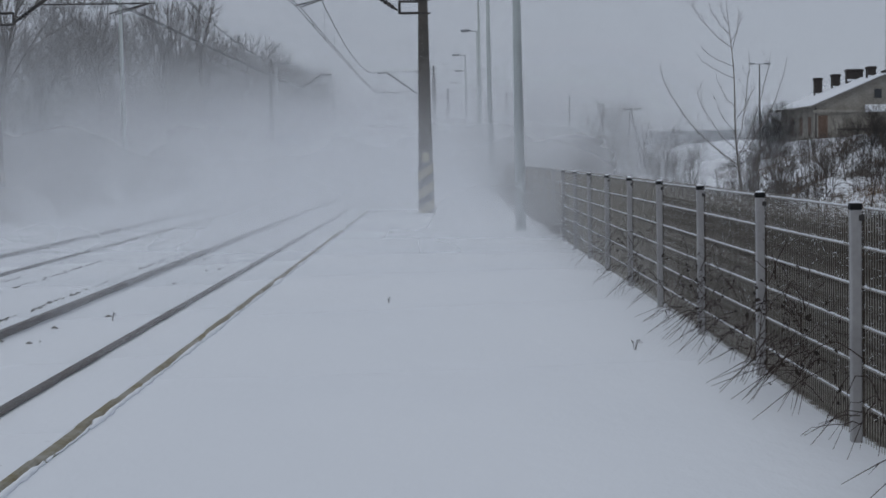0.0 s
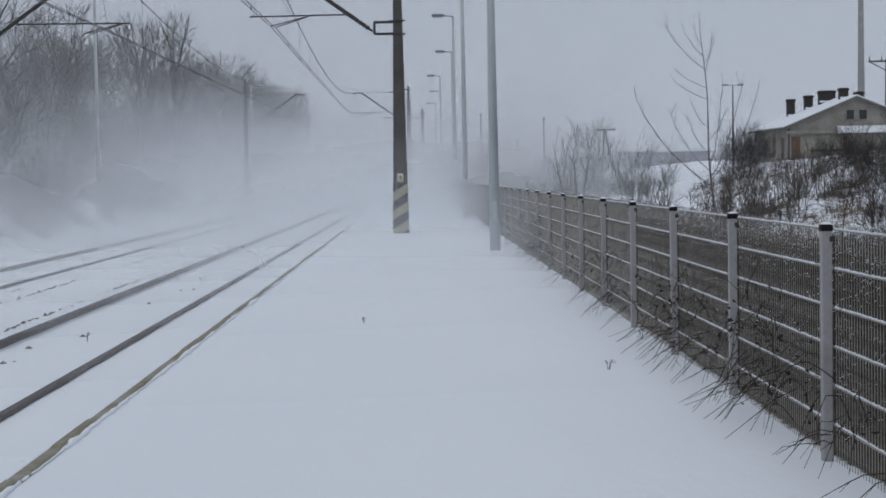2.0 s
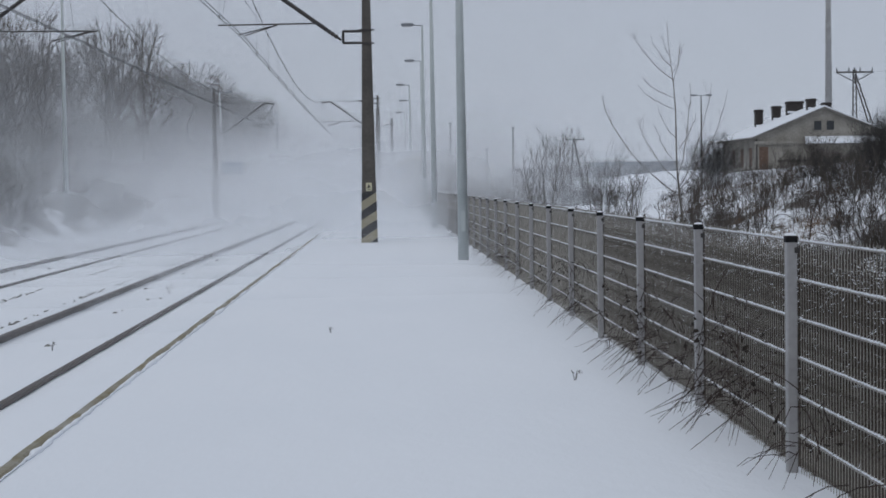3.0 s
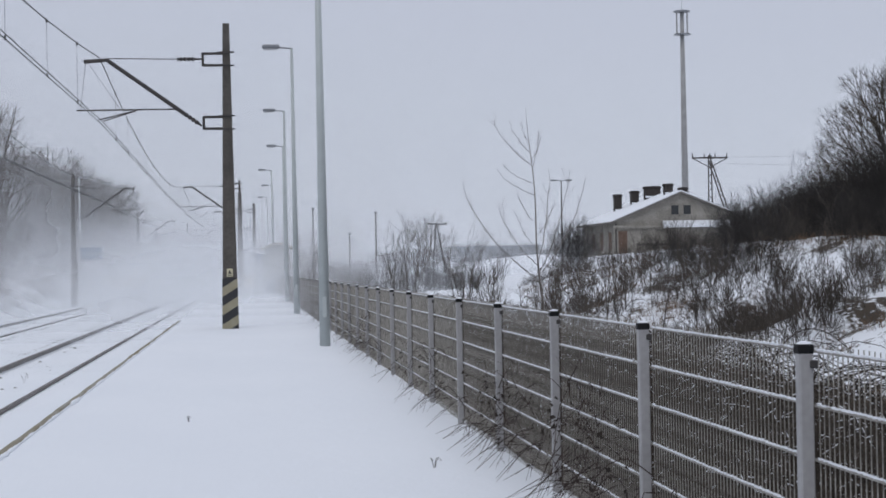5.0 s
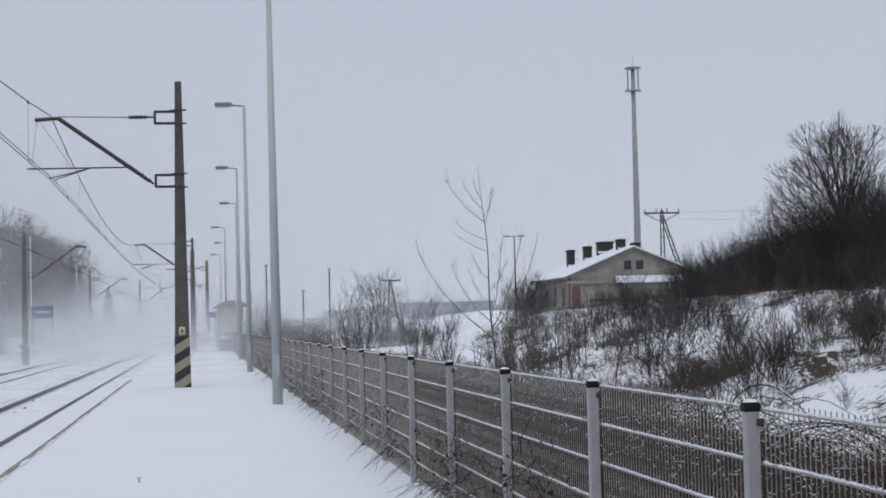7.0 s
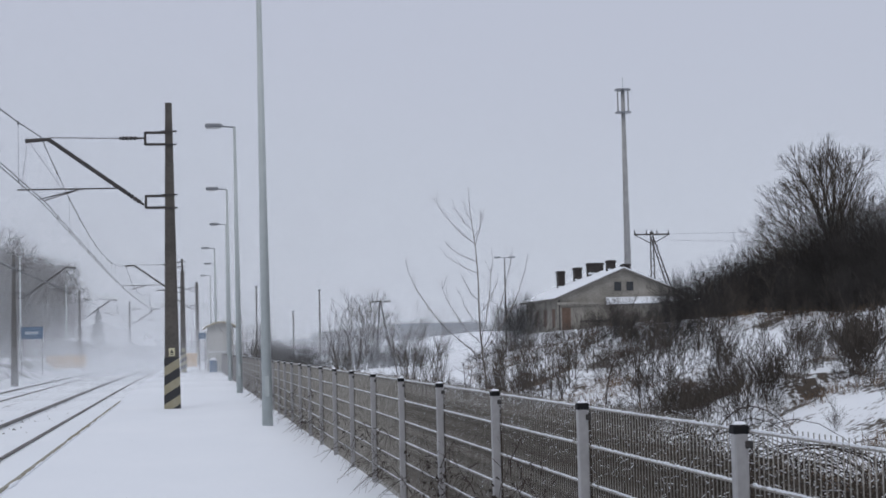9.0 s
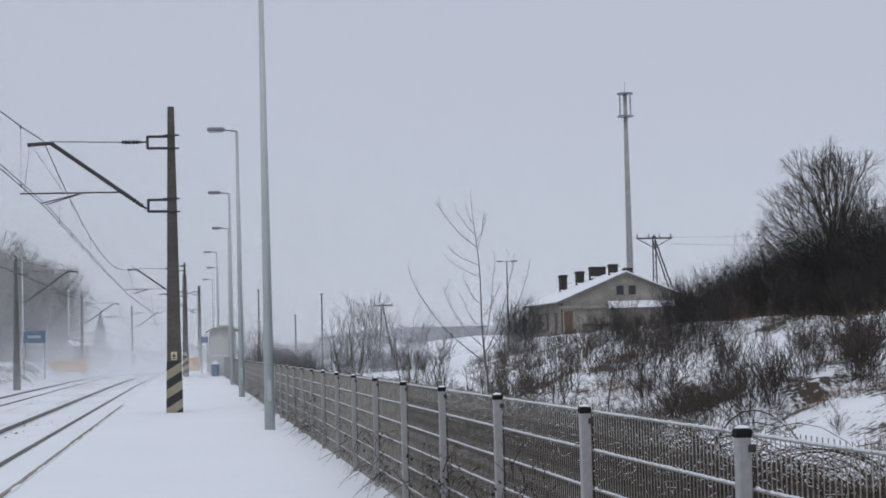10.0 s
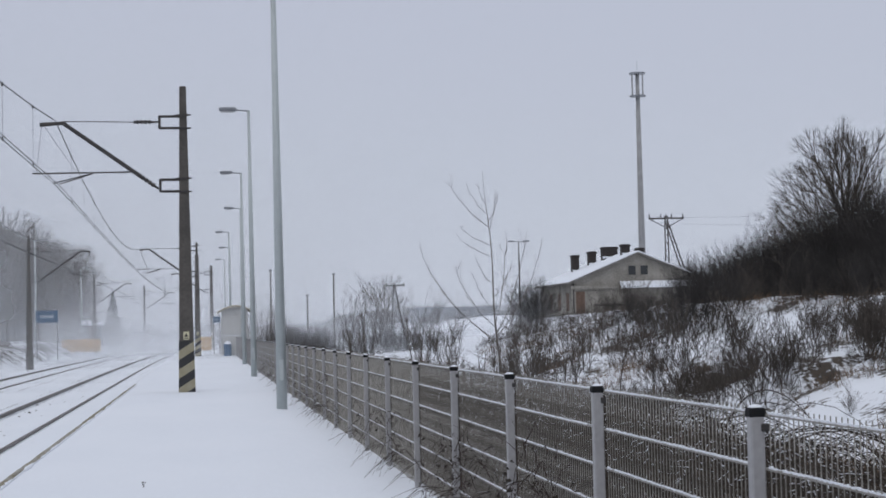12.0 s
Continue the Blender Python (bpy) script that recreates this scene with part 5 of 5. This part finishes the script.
def build_grass():
    r = random.Random(17)
    V, F = [], []
    n = 0
    while n < 5200:
        y = r.uniform(20, 110)
        st = 8.5 + 0.12 * max(0, y - 60)
        x = st + r.uniform(-4.0, 14.5)
        if y > 64 and r.random() < 0.5:
            n += 1
            continue
        if noise.noise(Vector((x * 0.35, y * 0.13, 8))) + 0.35 * noise.noise(Vector((x * 1.1, y * 0.5, 1))) < (0.30 if on_ledge(x, y) else 0.08):
            continue
        z = height(x, y)
        for k in range(10):
            a = r.uniform(0, 6.28)
            L = r.uniform(0.15, 0.50)
            lean = r.uniform(0.3, 1.2)
            d = Vector((math.cos(a) * math.sin(lean) - 0.2, math.sin(a) * math.sin(lean), math.cos(lean)))
            p = Vector((x + r.gauss(0, 0.12), y + r.gauss(0, 0.15), z - 0.03))
            w = Vector((-d.y, d.x, 0)).normalized() * 0.006
            o = len(V)
            V += [p - w, p + w, p + d * L * 0.6 + w * 0.8, p + d * L + Vector((0, 0, -0.06)), p + d * L * 0.6 - w * 0.8]
            F += [(o, o + 1, o + 2, o + 4), (o + 4, o + 2, o + 3)]
        n += 1
    tagged(part("dry_grass", (V, F), M_GRASS), "dry brown grass poking through snow on the bank", "grass", kind="stuff")


build_grass()


def build_far_wood():
    r = random.Random(23)
    V, F = [], []
    for i in range(900):
        y = r.uniform(330, 520)
        x = r.uniform(-0.10, 0.30) * y + r.uniform(-20, 20)
        h = r.uniform(1.8, 4.4) * (1 + 0.6 * noise.noise(Vector((x * 0.02, 0, 0))))
        p = Vector((x, y, height(x, y) - 0.6))
        for k in range(13):
            a = r.uniform(0, 6.28)
            d = Vector((math.cos(a) * r.uniform(0.1, 0.55), math.sin(a) * 0.35, 1))
            tube(V, F, [p, p + d * h * 0.5, p + d * h * r.uniform(0.8, 1.0) + Vector((r.gauss(0, 0.8), 0, 0))], [0.11, 0.09, 0.03], 3, caps=False)
    tagged(part("far_wood", (V, F), M_FARWOOD), "far hazy line of bare woods", "woods", kind="stuff")


build_far_wood()


def build_shed():
    s = thing("long_shed", "long low blue-grey shed far behind the bushes", "shed", pose(36.4, 286, 2.6))
    part("wall", boxes((0, 14.5, 0, 8, -0.4, 2.2)), M_SHED, s)
    part("roof", boxes((-0.4, 14.9, -0.4, 8.4, 2.2, 2.45)), M_SHED2, s, "dull flat roof")
    for i in range(6):
        part("panel", boxes((0.4 + 2.35 * i, 2.3 + 2.35 * i, -0.08, 0.0, 0.9, 2.0), bevel=0.02), M_SHED2, s, "faded blue wall panel")


build_shed()


# ---- airborne snow ----
def snow_veil(x0, x1, y, z0, z1, strength, seed, core=0.3, bow=3.0, label="curtain of wind-blown snow drifting over the tracks", scale=0.16):
    """A curved curtain of airborne snow; density falls off upwards and to its sides."""
    nx, nz = 28, 14
    V, F, C = [], [], []
    w, h = x1 - x0, z1 - z0
    for j in range(nz + 1):
        v = j / nz
        for i in range(nx + 1):
            u = i / nx
            V.append(((u - 0.5) * w, bow * math.sin(u * 5 + seed) * 0.5 + 0.6 * math.sin(v * 4 + seed), v * h))
            d = smooth01(0, 0.22, u) * smooth01(1, 0.84, u) * (1 - smooth01(core, 1.0, v))
            C += [d, d, d, 1.0]
    k = nx + 1
    for j in range(nz):
        for i in range(nx):
            F.append((j * k + i, j * k + i + 1, (j + 1) * k + i + 1, (j + 1) * k + i))
    veil = part("snow_veil", (V, F), veil_material("airborne_snow_%d" % seed, strength, seed, scale), smooth=True)
    col = veil.data.color_attributes.new("thickness", "FLOAT_COLOR", "POINT")
    col.data.foreach_set("color", C)
    veil.location = ((x0 + x1) / 2, y, z0)
    return tagged(veil, label, "blowing snow", "veils of blowing snow")


# thin standing haze over the far distance
for i, (y, a, right) in enumerate(((92, 0.12, 20), (122, 0.14, 24), (158, 0.14, 26), (215, 0.24, 220), (265, 0.20, 250), (325, 0.22, 290))):
    snow_veil(-95 - 0.5 * y, right, y, -2.5, 34 + 0.05 * y, a, 60 + i, core=0.10, bow=6, label="thin haze of fine snow in the distance", scale=0.03)

# drifting haze in front of the wood
for i, (y, a, top) in enumerate(((44.5, 0.34, 8.6), (54, 0.38, 10.0), (66, 0.40, 11.5), (80, 0.38, 12.5), (112, 0.50, 14.0))):
    snow_veil(-75, -6.0, y, -1, top, a, 80 + i, core=0.35, bow=4, label="thin veil of blowing snow before the wood", scale=0.09)

for i, (y, a, top) in enumerate(((97, 0.10, 4.0), (108, 0.14, 4.5), (119, 0.20, 5.2), (136, 0.24, 6.0), (152, 0.40, 7.0), (182, 0.42, 9.0))):
    snow_veil(-62, 11, y, -0.8, top, a, 90 + i, core=0.15, bow=3, label="low drifting snow over the far tracks", scale=0.12)

snow_veil(1.5, 44, 186, -2, 10, 0.40, 120, core=0.2, bow=3, label="thin snow haze over the far field", scale=0.05)
snow_veil(2.5, 27, 116, -1.5, 4.2, 0.24, 121, core=0.2, bow=2, label="low snow haze behind the fence", scale=0.08)

# (x0, x1, y, top, strength, drift in x, sink, when the sinking is over)
GUSTS = [
    (-18, 3.4, 12, 1.8, 0.09, -4, 2.2, 4.0),
    (-20, 4.0, 16, 2.2, 0.16, -4, 2.4, 4.0),
    (-22, 4.9, 20, 2.8, 0.24, -5, 3.0, 5.0),
    (-24, 5.7, 24, 3.2, 0.34, -5, 3.4, 5.5),
    (-26, 6.6, 29, 3.8, 0.40, -6, 3.8, 6.0),
    (-26, 1.0, 34, 4.4, 0.43, -6, 4.4, 6.5),
    (-28, 1.0, 40, 5.0, 0.46, -7, 4.8, 7.0),
    (-30, 9.6, 46, 5.6, 0.50, -8, 5.2, 8.8),
    (-34, 10.8, 53, 6.2, 0.48, -9, 5.3, 10.0),
    (-38, 12.3, 62, 6.4, 0.48, -10, 5.2, 11.2),
    (-42, 14, 74, 6.6, 0.48, -11, 5.0, 12.0),
    (-46, 15, 88, 6.8, 0.60, -10, 5.8, 12.0),
    (-50, 15, 104, 7.0, 0.68, -9, 6.0, 12.0),
    (-52, 13, 126, 7.4, 0.58, -8, 6.0, 12.0),
    (-54, 12, 142, 8.0, 0.58, -7, 5.4, 12.0),
    (-58, 12, 162, 9.0, 0.60, -7, 2.8, 12.0),
    (-64, 13, 205, 12.5, 0.65, -7, 2.6, 12.0),
]
gusts = []
for i, (x0, x1, y, top, a, dx, sink, end) in enumerate(GUSTS):
    gusts.append((snow_veil(x0, x1, y, -0.6, top, a, 1 + i, core=0.12), dx, sink, end))


def motions():
    """The gust behind a passed train drifts away across the tracks and settles."""
    for veil, dx, sink, end in gusts:
        p = veil.location.copy()
        rows = []
        for t in (0, 1.5, 3, 4.5, 6, 7.5, 9, 10.5, 12):
            u = smooth01(0 if end < 12 else 3, end, t)
            rows.append((t, pose(p.x + dx * t / 12, p.y + 0.25 * t, p.z - sink * u)))
        walk(veil, rows)


motions()
